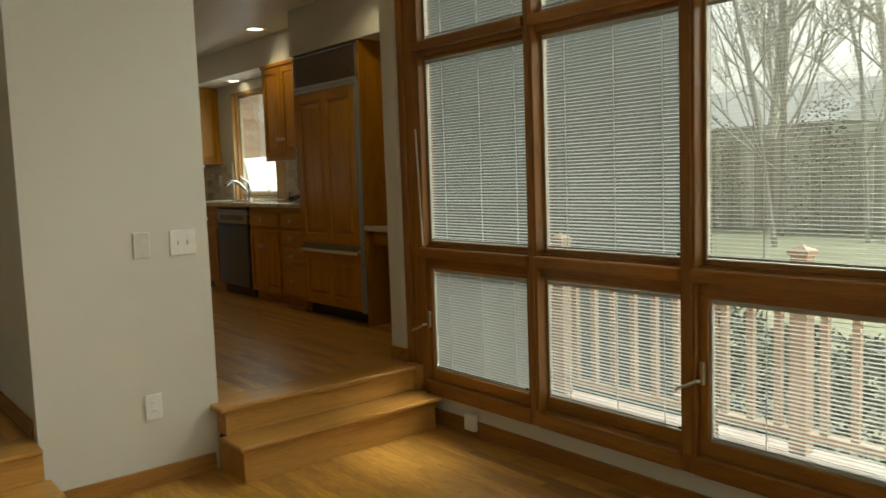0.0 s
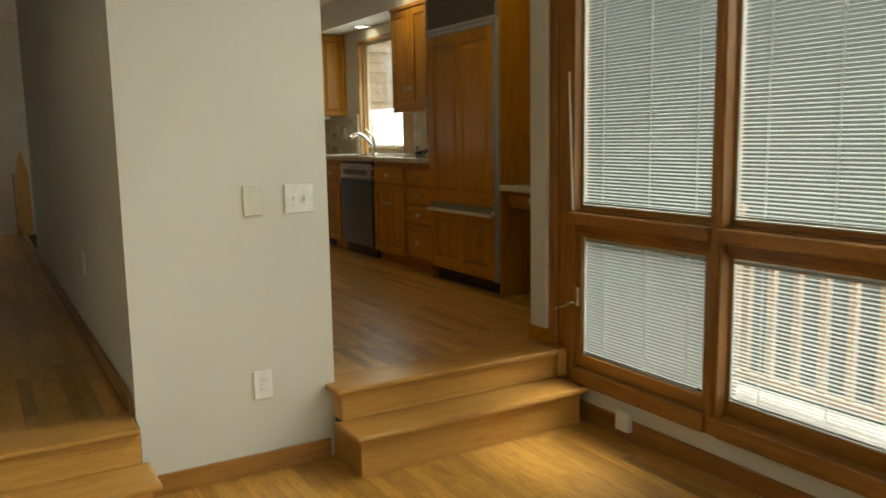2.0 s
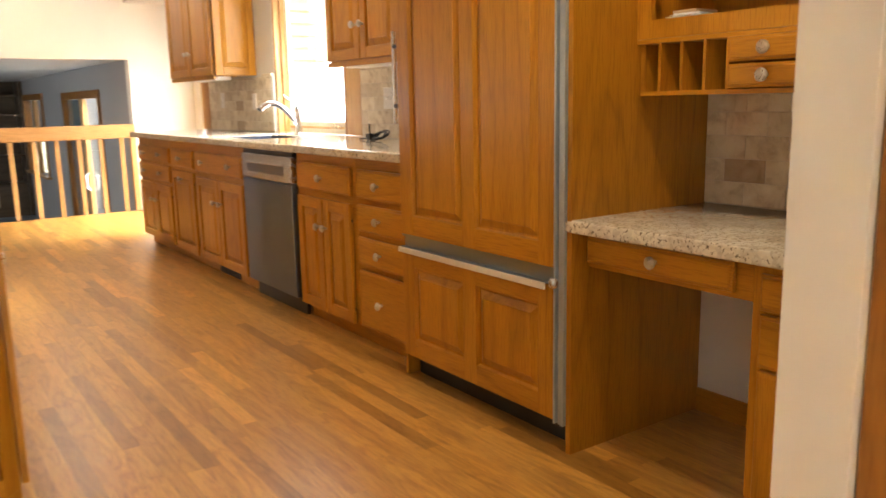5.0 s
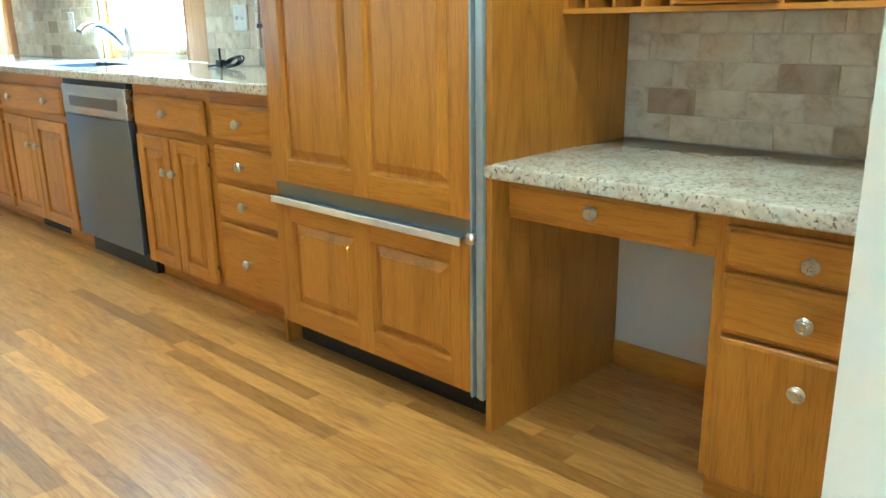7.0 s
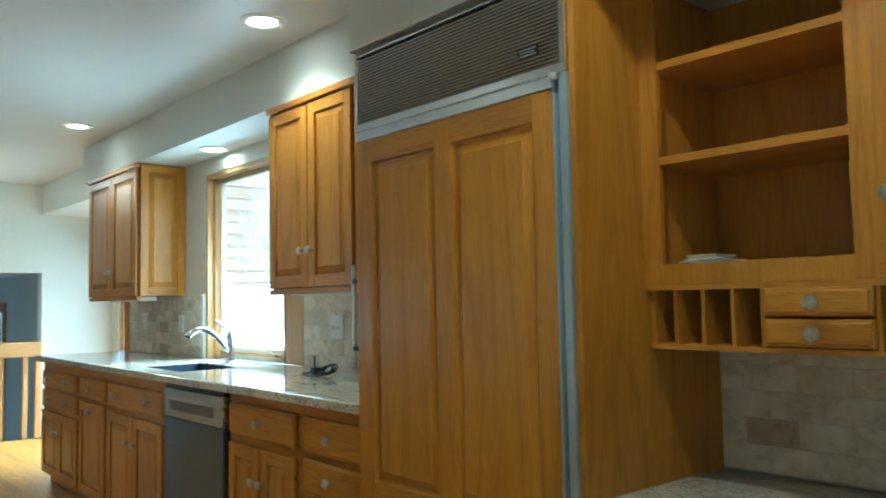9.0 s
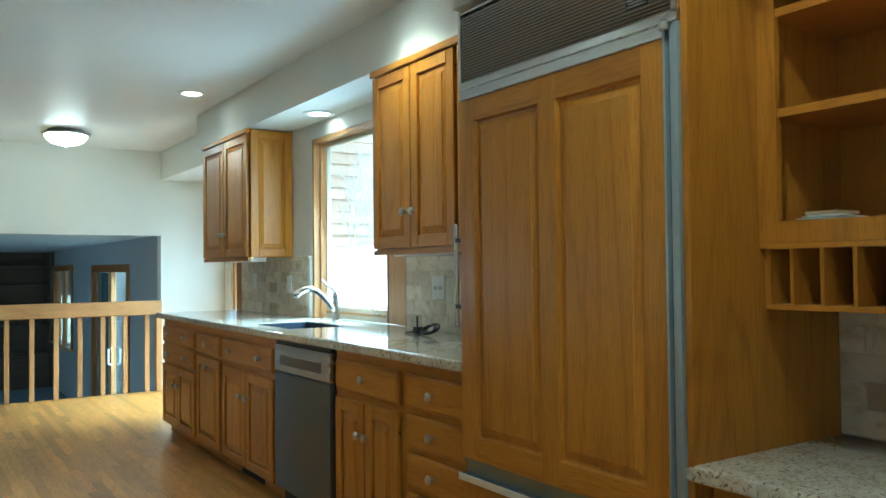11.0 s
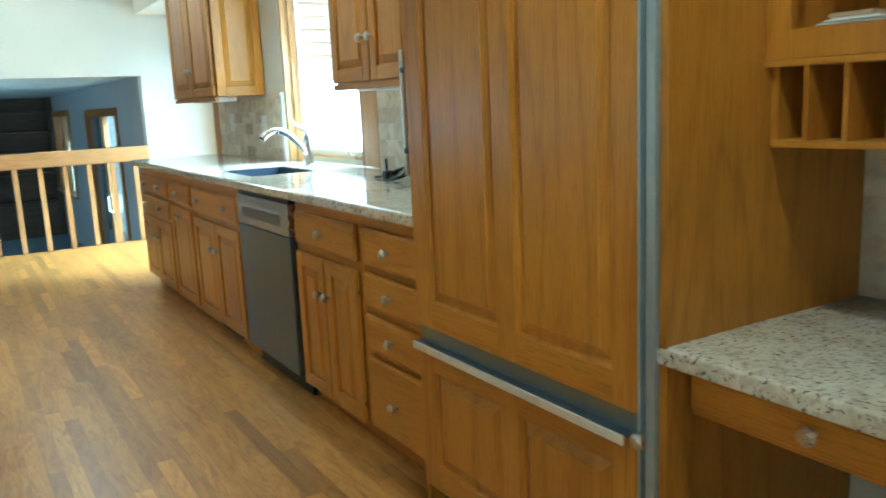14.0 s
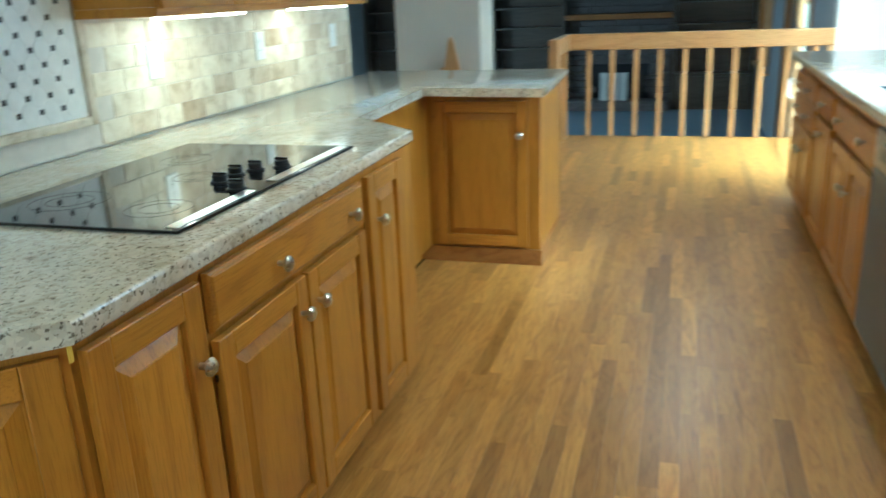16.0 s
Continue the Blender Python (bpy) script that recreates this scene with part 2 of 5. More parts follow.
floor_oak_joined = wood("floor_oak_joined", FL_D, FL_M, FL_L, "Y", rough=0.36, vary=0.40, island=True, coat=0.5, figure=0.44, grain=(2.0, 13.0), pore=0.42, coat_rough=0.30, knots=0.7)
wall_paint = paint("warm_white_paint", (0.70, 0.68, 0.61))
grey_paint = paint("blue_grey_paint", (0.33, 0.325, 0.31))
ceiling_paint = paint("white_ceiling_paint", (0.80, 0.79, 0.76), rough=0.45, bumpy=0.05)
white_plastic = plain("white_plastic", (0.82, 0.81, 0.77), 0.35)
almond_plastic = plain("almond_plastic", (0.66, 0.63, 0.55), 0.4)
stone_top = granite("cream_granite")
tile_stone = travertine("travertine_tile")
tile_tan = travertine("tan_travertine_tile", 0.68)
grout = plain("pale_grout", (0.62, 0.57, 0.49), 0.85)
hex_white = plain("white_mosaic", (0.75, 0.74, 0.70), 0.3)
dot_dark = plain("dark_mosaic_dot", (0.06, 0.05, 0.05), 0.3)
steel = metal("brushed_steel", (0.16, 0.205, 0.28), 0.34, (4, 4, 300))
dark_seal = plain("dark_blue_door_seal", (0.035, 0.055, 0.075), 0.5)
channel_steel = plain("grey_trim_steel", (0.40, 0.47, 0.52), 0.33, 0.45)
steel_h = metal("bright_trim_steel", (0.66, 0.66, 0.65), 0.25, (300, 4, 300))
nickel = metal("satin_nickel", (0.62, 0.60, 0.55), 0.28)
chrome = metal("chrome", (0.75, 0.76, 0.78), 0.12)
brass = metal("old_brass_lever", (0.45, 0.36, 0.22), 0.35)
dark_bronze = metal("dark_bronze", (0.06, 0.05, 0.04), 0.45)
black = plain("black_plastic", (0.015, 0.015, 0.016), 0.4)
dark_gap = plain("dark_recess", (0.02, 0.018, 0.016), 0.8)
ceran = plain("black_ceramic_glass", (0.012, 0.012, 0.013), 0.04)
sink_dark = plain("dark_composite_sink", (0.02, 0.03, 0.055), 0.5)
clear_glass = glass("window_glass")
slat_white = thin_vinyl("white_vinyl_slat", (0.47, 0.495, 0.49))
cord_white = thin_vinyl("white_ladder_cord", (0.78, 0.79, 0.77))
carpet_blue = paint("blue_grey_carpet", (0.22, 0.27, 0.31), 0.95, 0.9, 300)
carpet_dark = paint("dark_grey_carpet", (0.10, 0.10, 0.095), 0.95, 0.9, 300)
dark_shelf = wood("dark_stained_shelf", (0.045, 0.033, 0.020), (0.085, 0.060, 0.036), (0.12, 0.085, 0.052), "X", vary=0.15)
paper = plain("paper", (0.72, 0.72, 0.70), 0.8)
stone_dark = plain("dark_ledge_stone", (0.125, 0.108, 0.095), 0.9, vary=0.4)
lamp_glow = glow("lit_lamp_glass", (1.0, 0.86, 0.66), 5.0)
strip_glow = glow("lit_strip_lens", (1.0, 0.86, 0.62), 2.5)
siding = wood("brown_cedar_siding", (0.56, 0.38, 0.27), (0.66, 0.48, 0.36), (0.74, 0.57, 0.45), "X", rough=0.7, vary=0.15, coat=0)
siding_grey = paint("grey_house_siding", (0.088, 0.098, 0.096), 0.7)
deck_wood = wood("weathered_deck_cedar", (0.48, 0.38, 0.34), (0.60, 0.50, 0.46), (0.68, 0.58, 0.54), "Y", rough=0.7, vary=0.15, coat=0)
post_cedar = wood("cedar_post", (0.44, 0.30, 0.21), (0.58, 0.43, 0.32), (0.66, 0.52, 0.40), "Z", rough=0.65, vary=0.15, coat=0)
lawn = paint("winter_lawn", (0.36, 0.37, 0.25), 0.95, 1.0, 40)
fence_wood = wood("grey_fence_board", (0.46, 0.43, 0.38), (0.60, 0.57, 0.51), (0.68, 0.65, 0.60), "Z", rough=0.8, vary=0.3, coat=0)
bark = wood("grey_bark", (0.42, 0.40, 0.375), (0.54, 0.52, 0.49), (0.62, 0.60, 0.57), "Z", rough=0.9, vary=0.2, coat=0)
leaf = plain("dusty_evergreen", (0.17, 0.20, 0.15), 0.8, vary=0.3)
roof_grey = paint("grey_shed_roof", (0.42, 0.43, 0.43), 0.8, 0.5, 30)

# ---- mesh helpers ----
def group_thing(name, x, y, z, label="", category="", group="", kind=""):
    ob = new(name)
    ob.location = (x, y, z)
    ob.empty_display_size = 0.05
    return tagged(ob, label, category, group, kind)


def world_of(ob):
    v = Vector(ob.location)
    while ob.parent:
        ob = ob.parent
        v += ob.location
    return v


def finish(name, bm, mat, smooth=False):
    bmesh.ops.recalc_face_normals(bm, faces=bm.faces)
    lo = Vector([min(v.co[k] for v in bm.verts) for k in range(3)])
    hi = Vector([max(v.co[k] for v in bm.verts) for k in range(3)])
    mid = (lo + hi) / 2
    bmesh.ops.translate(bm, verts=bm.verts, vec=-mid)
    me = bpy.data.meshes.new(name)
    bm.to_mesh(me)
    bm.free()
    me.materials.append(mat)
    if smooth:
        me.shade_smooth()
        me.set_sharp_from_angle(angle=radians(40))
    return me, mid


def part(name, bm, mat, parent=None, label="", smooth=False):
    """One mesh object, drawn in world metres, under a thing or a part (or on its own)."""
    me, mid = finish(name, bm, mat, smooth)
    ob = new(name, me)
    if parent is None:
        ob.location = mid
    else:
        ob.parent = parent
        ob.location = mid - world_of(parent)
    return tagged(ob, label)


def box(bm, x0, x1, y0, y1, z0, z1, bevel=0.0):
    r = bmesh.ops.create_cube(bm, size=1.0)
    for v in r["verts"]:
        v.co = Vector(((x0 + x1) / 2 + v.co.x * (x1 - x0), (y0 + y1) / 2 + v.co.y * (y1 - y0), (z0 + z1) / 2 + v.co.z * (z1 - z0)))
    if bevel:
        edges = {e for v in r["verts"] for e in v.link_edges}
        bmesh.ops.bevel(bm, geom=list(edges), offset=bevel, segments=2, profile=0.5, affect="EDGES")
    return bm


def boxes(*list_of, bevel=0.0):
    bm = bmesh.new()
    for b in list_of:
        box(bm, *b, bevel=bevel)
    return bm


def facing(origin, out):
    """A frame for fronts: u to the side, v up, w outwards."""
    w = Vector(out)
    u = Vector((0, 0, 1)).cross(w)
    m = Matrix((u, Vector((0, 0, 1)), w)).transposed().to_4x4()
    return Matrix.Translation(origin) @ m


def loft(bm, m, u0, u1, v0, v1, rings):
    """Nested rectangles, each (inset, w), joined into one closed skin."""
    loops = []
    for inset, w in rings:
        loops.append([bm.verts.new(m @ Vector((u, v, w))) for u, v in
                      ((u0 + inset, v0 + inset), (u1 - inset, v0 + inset), (u1 - inset, v1 - inset), (u0 + inset, v1 - inset))])
    bm.faces.new(loops[0][::-1])
    for a, b in zip(loops, loops[1:]):
        for k in range(4):
            bm.faces.new((a[k], a[(k + 1) % 4], b[(k + 1) % 4], b[k]))
    bm.faces.new(loops[-1])
    return bm


def lathe(bm, m, profile, seg=16):
    """Turn (radius, w) points round the w axis of m."""
    loops = []
    for r, w in profile:
        loops.append([bm.verts.new(m @ Vector((r * math.cos(2 * math.pi * k / seg), r * math.sin(2 * math.pi * k / seg), w))) for k in range(seg)])
    for a, b in zip(loops, loops[1:]):
        for k in range(seg):
            bm.faces.new((a[k], a[(k + 1) % seg], b[(k + 1) % seg], b[k]))
    bm.faces.new(loops[0][::-1])
    bm.faces.new(loops[-1])
    return bm


def tube(bm, path, radius, seg=8, taper=None):
    path = [Vector(p) for p in path]
    loops = []
    for i, p in enumerate(path):
        d = (path[min(i + 1, len(path) - 1)] - path[max(i - 1, 0)]).normalized()
        side = d.cross(Vector((0, 0, 1)) if abs(d.z) < 0.9 else Vector((1, 0, 0))).normalized()
        up = side.cross(d)
        r = radius if taper is None else radius + (taper - radius) * i / (len(path) - 1)
        loops.append([bm.verts.new(p + r * (side * math.cos(2 * math.pi * k / seg) + up * math.sin(2 * math.pi * k / seg))) for k in range(seg)])
    for a, b in zip(loops, loops[1:]):
        for k in range(seg):
            bm.faces.new((a[k], a[(k + 1) % seg], b[(k + 1) % seg], b[k]))
    bm.faces.new(loops[0][::-1])
    bm.faces.new(loops[-1])
    return bm


def prism(bm, pts, z0, z1):
    lo = [bm.verts.new((x, y, z0)) for x, y in pts]
    hi = [bm.verts.new((x, y, z1)) for x, y in pts]
    bm.faces.new(lo[::-1])
    bm.faces.new(hi)
    k = len(pts)
    for i in range(k):
        bm.faces.new((lo[i], lo[(i + 1) % k], hi[(i + 1) % k], hi[i]))
    return bm


def structure(name, bm, mat, label, category="wall"):
    return tagged(part(name, bm, mat), label, category, kind="structure")


KNOB = [(0.006, 0.0), (0.006, 0.010), (0.009, 0.013), (0.0165, 0.019), (0.017, 0.023), (0.013, 0.028), (0.011, 0.0275), (0.009, 0.030), (0.003, 0.031)]


def knob(parent, m, u, v, w=0.0, size=1.0):
    bm = lathe(bmesh.new(), m @ Matrix.Translation((u, v, w)), [(r * size * 1.1, d * size * 1.1) for r, d in KNOB], 14)
    return part("knob", bm, nickel, parent, "satin nickel round knob", smooth=True)


RAISED = [(0.0004, -0.0164), (0.0004, -0.0135), (0.005, -0.0135), (0.007, -0.0125), (0.033, -0.0035), (0.0345, -0.001), (0.036, -0.0008)]
STICK = [(0.0, -0.0163), (0.0, -0.003), (0.0012, -0.0008), (0.0035, 0.0)]


def raised_door(parent, m, u0, u1, v0, v1, mat=None, knob_at=None, name="door", hinges=True):
    wide = min(u1 - u0, v1 - v0)
    k = min(1.0, wide / 0.24)
    s = 0.055 * k
    d = part(name, loft(bmesh.new(), m, u0 + 0.002, u1 - 0.002, v0 + 0.002, v1 - 0.002, [(0, -0.02), (0, -0.0165)]), mat or oak_v, parent)
    level = oak_h if abs(m.col[0][1]) > 0.6 else oak_x
    for a, b in ((u0, u0 + s), (u1 - s, u1)):
        part("stile", loft(bmesh.new(), m, a, b, v0, v1, STICK), oak_v, d)
    for a, b in ((v0, v0 + s), (v1 - s, v1)):
        part("rail", loft(bmesh.new(), m, u0 + s + 0.0003, u1 - s - 0.0003, a, b, [(i, w - 0.0004) for i, w in STICK]), level, d)
    part("raised_panel", loft(bmesh.new(), m, u0 + s, u1 - s, v0 + s, v1 - s, [(i * k, w) for i, w in RAISED]), oak_v, d)
    if knob_at:
        knob(d, m, *knob_at)
    if knob_at and hinges:
        hu = u0 - 0.004 if knob_at[0] > (u0 + u1) / 2 else u1 + 0.004
        for hv in (v0 + 0.075, v1 - 0.075):
            part("hinge", lathe(bmesh.new(), m @ Matrix.Translation((hu, hv - 0.012, -0.013)) @ pose(0, 0, 0, -90), [(0.002, 0), (0.0032, 0.002), (0.0032, 0.014), (0.002, 0.016)], 8), dark_bronze, d, "dark bronze hinge barrel")
    return d


def drawer_front(parent, m, u0, u1, v0, v1, mat, knobs=()):
    bm = loft(bmesh.new(), m, u0, u1, v0, v1, [(0, -0.02), (0, -0.009), (0.002, -0.006), (0.007, -0.0045), (0.0085, -0.0015), (0.011, 0.0)])
    d = part("drawer_front", bm, mat, parent)
    for u, v in knobs:
        knob(d, m, u, v)
    return d

# ---- the setting: kitchen, dining room, hall, family room ----
LOW, CEIL, HIGH = -0.335, 2.49, 3.5
FAM_F, FAM_C = -0.85, 1.62

# walls
WY = 3.844          # dining face of the wall between the two rooms
structure("wall_partition", boxes((0.66, 1.50, WY, 3.96, LOW, HIGH)), wall_paint, "painted wall with switches between hall and kitchen doorway")
structure("wall_doorway_stub", boxes((2.685, 2.745, WY, 3.972, LOW, HIGH)), wall_paint, "narrow painted wall beside the kitchen doorway")
structure("wall_above_doorway", boxes((1.50, 2.685, WY, 3.96, CEIL, HIGH)), wall_paint, "painted wall above the kitchen doorway")
structure("wall_above_hall", boxes((-1.4, 0.66, WY, 3.96, 2.6, HIGH)), wall_paint, "painted wall above the hall opening")
structure("wall_hall_kitchen", boxes((0.66, 0.78, 3.96, 8.96, 0, CEIL)), wall_paint, "painted wall between the hall and the kitchen")
structure("wall_desk_end", boxes((2.745, 4.0, WY, 3.955, LOW, HIGH)), wall_paint, "wall at the end of the desk, dining side outside")
KX = 3.872
bm = boxes((KX, 4.0, 3.955, 7.43, 0, CEIL), (KX, 4.0, 8.66, 10.15, 0, CEIL), (KX, 4.0, 7.43, 8.66, 0, 0.873), (KX, 4.0, 7.43, 8.66, 2.112, CEIL))
KD = 3.834
structure("wall_behind_desk", boxes((KD, KX - 0.001, 3.956, 4.983, 0, 2.124)), wall_paint, "painted wall behind the desk")
structure("wall_kitchen_window", bm, wall_paint, "painted kitchen wall with the sink window in it")
structure("wall_nook_side", boxes((4.0, 4.48, 10.15, 10.27, -1.05, CEIL)), wall_paint, "short painted wall of the breakfast nook")
bm = boxes((4.48, 4.60, 10.15, 10.35, -1.05, CEIL), (4.48, 4.60, 12.1, 12.45, -1.05, CEIL), (4.48, 4.60, 10.35, 12.1, 2.1, CEIL))
structure("wall_nook_door", bm, wall_paint, "painted nook wall around a glass door opening")
bm = boxes((3.80, 4.48, 12.30, 12.45, -0.9, CEIL), (-1.5, 3.80, 12.30, 12.45, 1.61, CEIL))
structure("wall_family_opening", bm, wall_paint, "white wall with a wide opening to the family room")
structure("wall_column", boxes((0.14, 0.90, 11.52, 12.02, -0.9, CEIL)), wall_paint, "square painted column beside the railing")
structure("wall_hall_far", boxes((-1.5, -1.38, 3.96, 12.45, LOW, HIGH)), wall_paint, "painted far wall of the hall")
structure("wall_dining_west", boxes((-2.72, -2.6, -3.1, 3.96, LOW, HIGH)), wall_paint, "painted wall of the dining room")
# the hole is unseen, cut only for the added south fill lamp
structure("wall_dining_south", boxes((-2.6, 0.2, -3.1, -2.98, LOW, HIGH), (2.2, 2.86, -3.1, -2.98, LOW, HIGH), (0.2, 2.2, -3.1, -2.98, LOW, 0.25), (0.2, 2.2, -3.1, -2.98, 2.15, HIGH)), wall_paint, "painted wall of the dining room")
structure("wall_dining_stub", boxes((-2.6, -1.4, WY, 3.96, LOW, HIGH)), wall_paint, "painted wall beside the hall opening")

# floors
structure("floor_kitchen_base", boxes((-1.4, 0.66, 3.766, 12.3, -0.30, -0.012), (0.66, 4.48, 3.96, 12.32, -0.30, -0.012), (1.5, 2.684, 3.766, 3.96, -0.30, -0.012)),
          dark_gap, "subfloor under the upper oak boards", "floor")
structure("floor_dining_base", boxes((-2.6, 2.75, -2.98, 3.9, LOW - 0.2, LOW - 0.012)), dark_gap, "subfloor under the dining room oak boards", "floor")
structure("floor_family", boxes((-3.5, 3.80, 12.45, 20.3, FAM_F - 0.1, FAM_F)), carpet_blue, "blue-grey carpet of the sunken family room", "floor")
structure("floor_edge_face", boxes((-1.4, 3.8, 12.30, 12.335, FAM_F, -0.013)), wall_paint, "painted drop below the railing", "wall")

# ceilings
structure("ceiling_kitchen", boxes((0.66, 4.60, 3.96, 12.45, CEIL, CEIL + 0.1), (-1.4, 0.66, 3.96, 12.45, CEIL + 0.004, CEIL + 0.1)), ceiling_paint, "white satin kitchen ceiling", "ceiling")
structure("ceiling_dining", boxes((-2.72, 2.86, -3.1, 3.96, HIGH, HIGH + 0.1)), ceiling_paint, "white high dining room ceiling", "ceiling")
structure("ceiling_family", boxes((-3.5, 3.9, 12.45, 20.4, FAM_C, FAM_C + 0.1)), ceiling_paint, "low white family room ceiling", "ceiling")
structure("soffit_cabinets", boxes((3.54, KX, 5.97, 10.15, 2.215, CEIL)), wall_paint, "painted soffit above the wall cabinets", "soffit")
structure("soffit_fridge", boxes((3.185, KX, 3.955, 5.97, 2.125, CEIL)), wall_paint, "painted soffit above refrigerator and desk", "soffit")
structure("soffit_nook", boxes((3.80, 4.48, 10.15, 12.30, 2.19, CEIL)), wall_paint, "painted soffit over the breakfast nook", "soffit")

# family room shell
bm = boxes((3.80, 3.92, 12.45, 13.75, FAM_F, FAM_C), (3.80, 3.92, 16.1, 17.8, FAM_F, FAM_C), (3.80, 3.92, 19.9, 20.4, FAM_F, FAM_C),
           (3.80, 3.92, 13.75, 16.1, 1.33, FAM_C), (3.80, 3.92, 17.8, 19.9, 1.36, FAM_C), (3.80, 3.92, 17.8, 19.9, FAM_F, 0.0))
structure("wall_family_east", bm, grey_paint, "blue-grey family room wall with window and glass door")
structure("wall_family_north", boxes((-3.5, 3.9, 20.3, 20.4, FAM_F, FAM_C)), grey_paint, "blue-grey wall behind the built-in shelves")
structure("wall_family_west", boxes((-3.6, -3.5, 12.45, 20.4, FAM_F, FAM_C)), grey_paint, "blue-grey family room side wall")
structure("wall_family_south", boxes((-3.5, -1.5, 12.45, 12.5, FAM_F, FAM_C)), grey_paint, "blue-grey wall behind the hall")

# baseboards
BH = 0.088
bm = boxes((0.69, 1.47, WY - 0.014, WY - 0.001, LOW, LOW + BH), bevel=0.003)
structure("baseboard_partition", bm, baseboard_oak, "oak baseboard under the switch wall", "baseboard")
structure("baseboard_window_wall", boxes((2.73, 2.744, -2.9, 3.84, LOW, LOW + BH), bevel=0.003), window_wood_y, "dark oak baseboard below the big window", "baseboard")
structure("baseboard_hall", boxes((0.646, 0.659, 3.90, 11.4, 0, BH), bevel=0.003), window_wood_y, "oak baseboard along the hall wall", "baseboard")
structure("baseboard_stub", boxes((2.671, 2.72, WY - 0.014, WY - 0.001, 0.005, BH), (2.671, 2.684, WY - 0.001, 3.972, 0.005, BH), bevel=0.002), oak_x, "oak baseboard wrapped round the doorway stub", "baseboard")
structure("baseboard_desk", boxes((KD - 0.014, KD - 0.001, 4.42, 4.98, 0, 0.085), bevel=0.003), oak_h, "oak baseboard in the desk knee space", "baseboard")


# ---- steps ----
def steps(name, x0, x1, label, open_left):
    th = group_thing(name, (x0 + x1) / 2, 3.6, LOW, label, "steps")
    l = 0.035 if open_left else 0.0
    bm = boxes((x0 - l, x1, 3.715, 3.962, -0.026, 0.004), bevel=0.011)
    part("landing_nosing", bm, step_oak, th)
    part("riser", boxes((x0, x1, 3.742, 3.762, -0.145, -0.027)), step_oak, th)
    part("tread", boxes((x0 - 0.03, x1 + 0.03, 3.515, 3.760, -0.176, -0.147), bevel=0.011), step_oak, th)
    part("riser", boxes((x0, x1, 3.55, 3.57, LOW, -0.177)), step_oak, th)
    part("side_cheek", boxes((x0 - 0.001, x0 + 0.009, 3.7625, 3.843, -0.1455, -0.0265)), step_oak, th)
    part("side_cheek", boxes((x0, x0 + 0.018, 3.571, 3.843, LOW, -0.177)), step_oak, th)
    return th


steps("kitchen_steps", 1.49, 2.668, "two honey oak steps with rounded nosings up to the kitchen", True)
steps("hall_steps", -1.36, 0.655, "two honey oak steps with rounded nosings up to the hall", True)
structure("shoe_strip", boxes((2.669, 2.722, 3.715, 3.843, -0.14, 0.004), bevel=0.003), step_oak, "oak strip closing the step at the wall", "trim")

# ---- the big dining window ----
window_cols = [(2.81, 3.665), (1.937, 2.752), (0.41, 1.865), (-1.16, 0.34), (-2.75, -1.23)]
casements = (0, 2, 4)                     # columns whose lowest light opens
LOW_ROW, MID_ROW, TOP_ROW = (-0.012, 0.582), (0.734, 1.768), (1.885, 3.0)
win = group_thing("window_1", 2.80, 1.3, -0.15, "large dark-stained wood window wall with mini blinds", "window", kind="structure")
structure("wall_below_window", boxes((2.745, 2.86, -2.98, WY, LOW, -0.155)), wall_paint, "white wall strip below the big window")
structure("wall_above_window", boxes((2.745, 2.86, -2.98, WY, 3.12, HIGH)), wall_paint, "painted wall above the big window")
part("jamb", boxes((2.722, 2.812, 3.665, 3.843, -0.155, 3.12), bevel=0.004), window_wood, win)
part("jamb_trim", boxes((2.703, 2.7215, 3.785, 3.842, -0.155, 3.12), bevel=0.005), window_wood, win)
part("jamb", boxes((2.722, 2.812, -2.97, -2.75, -0.155, 3.12), bevel=0.004), window_wood, win)
for (y1, _), (_, y0) in zip(window_cols, window_cols[1:]):
    part("mullion", boxes((2.706, 2.812, y0, y1, -0.155, 3.12), bevel=0.005), window_wood, win)
    part("mullion_bead", boxes((2.697, 2.7055, y0 + 0.014, y1 - 0.014, -0.075, 3.1), bevel=0.003), window_wood, win)
weather_strip = plain("grey_weather_strip", (0.50, 0.49, 0.45), 0.5)


def ring(x0, x1, y0, y1, z0, z1, w):
    """A rectangular frame in the plane of the window, w wide."""
    return boxes((x0, x1, y0, y0 + w, z0, z1), (x0, x1, y1 - w, y1, z0, z1), (x0 + 0.0005, x1 - 0.0005, y0 + w, y1 - w, z0, z0 + w), (x0 + 0.0005, x1 - 0.0005, y0 + w, y1 - w, z1 - w, z1))


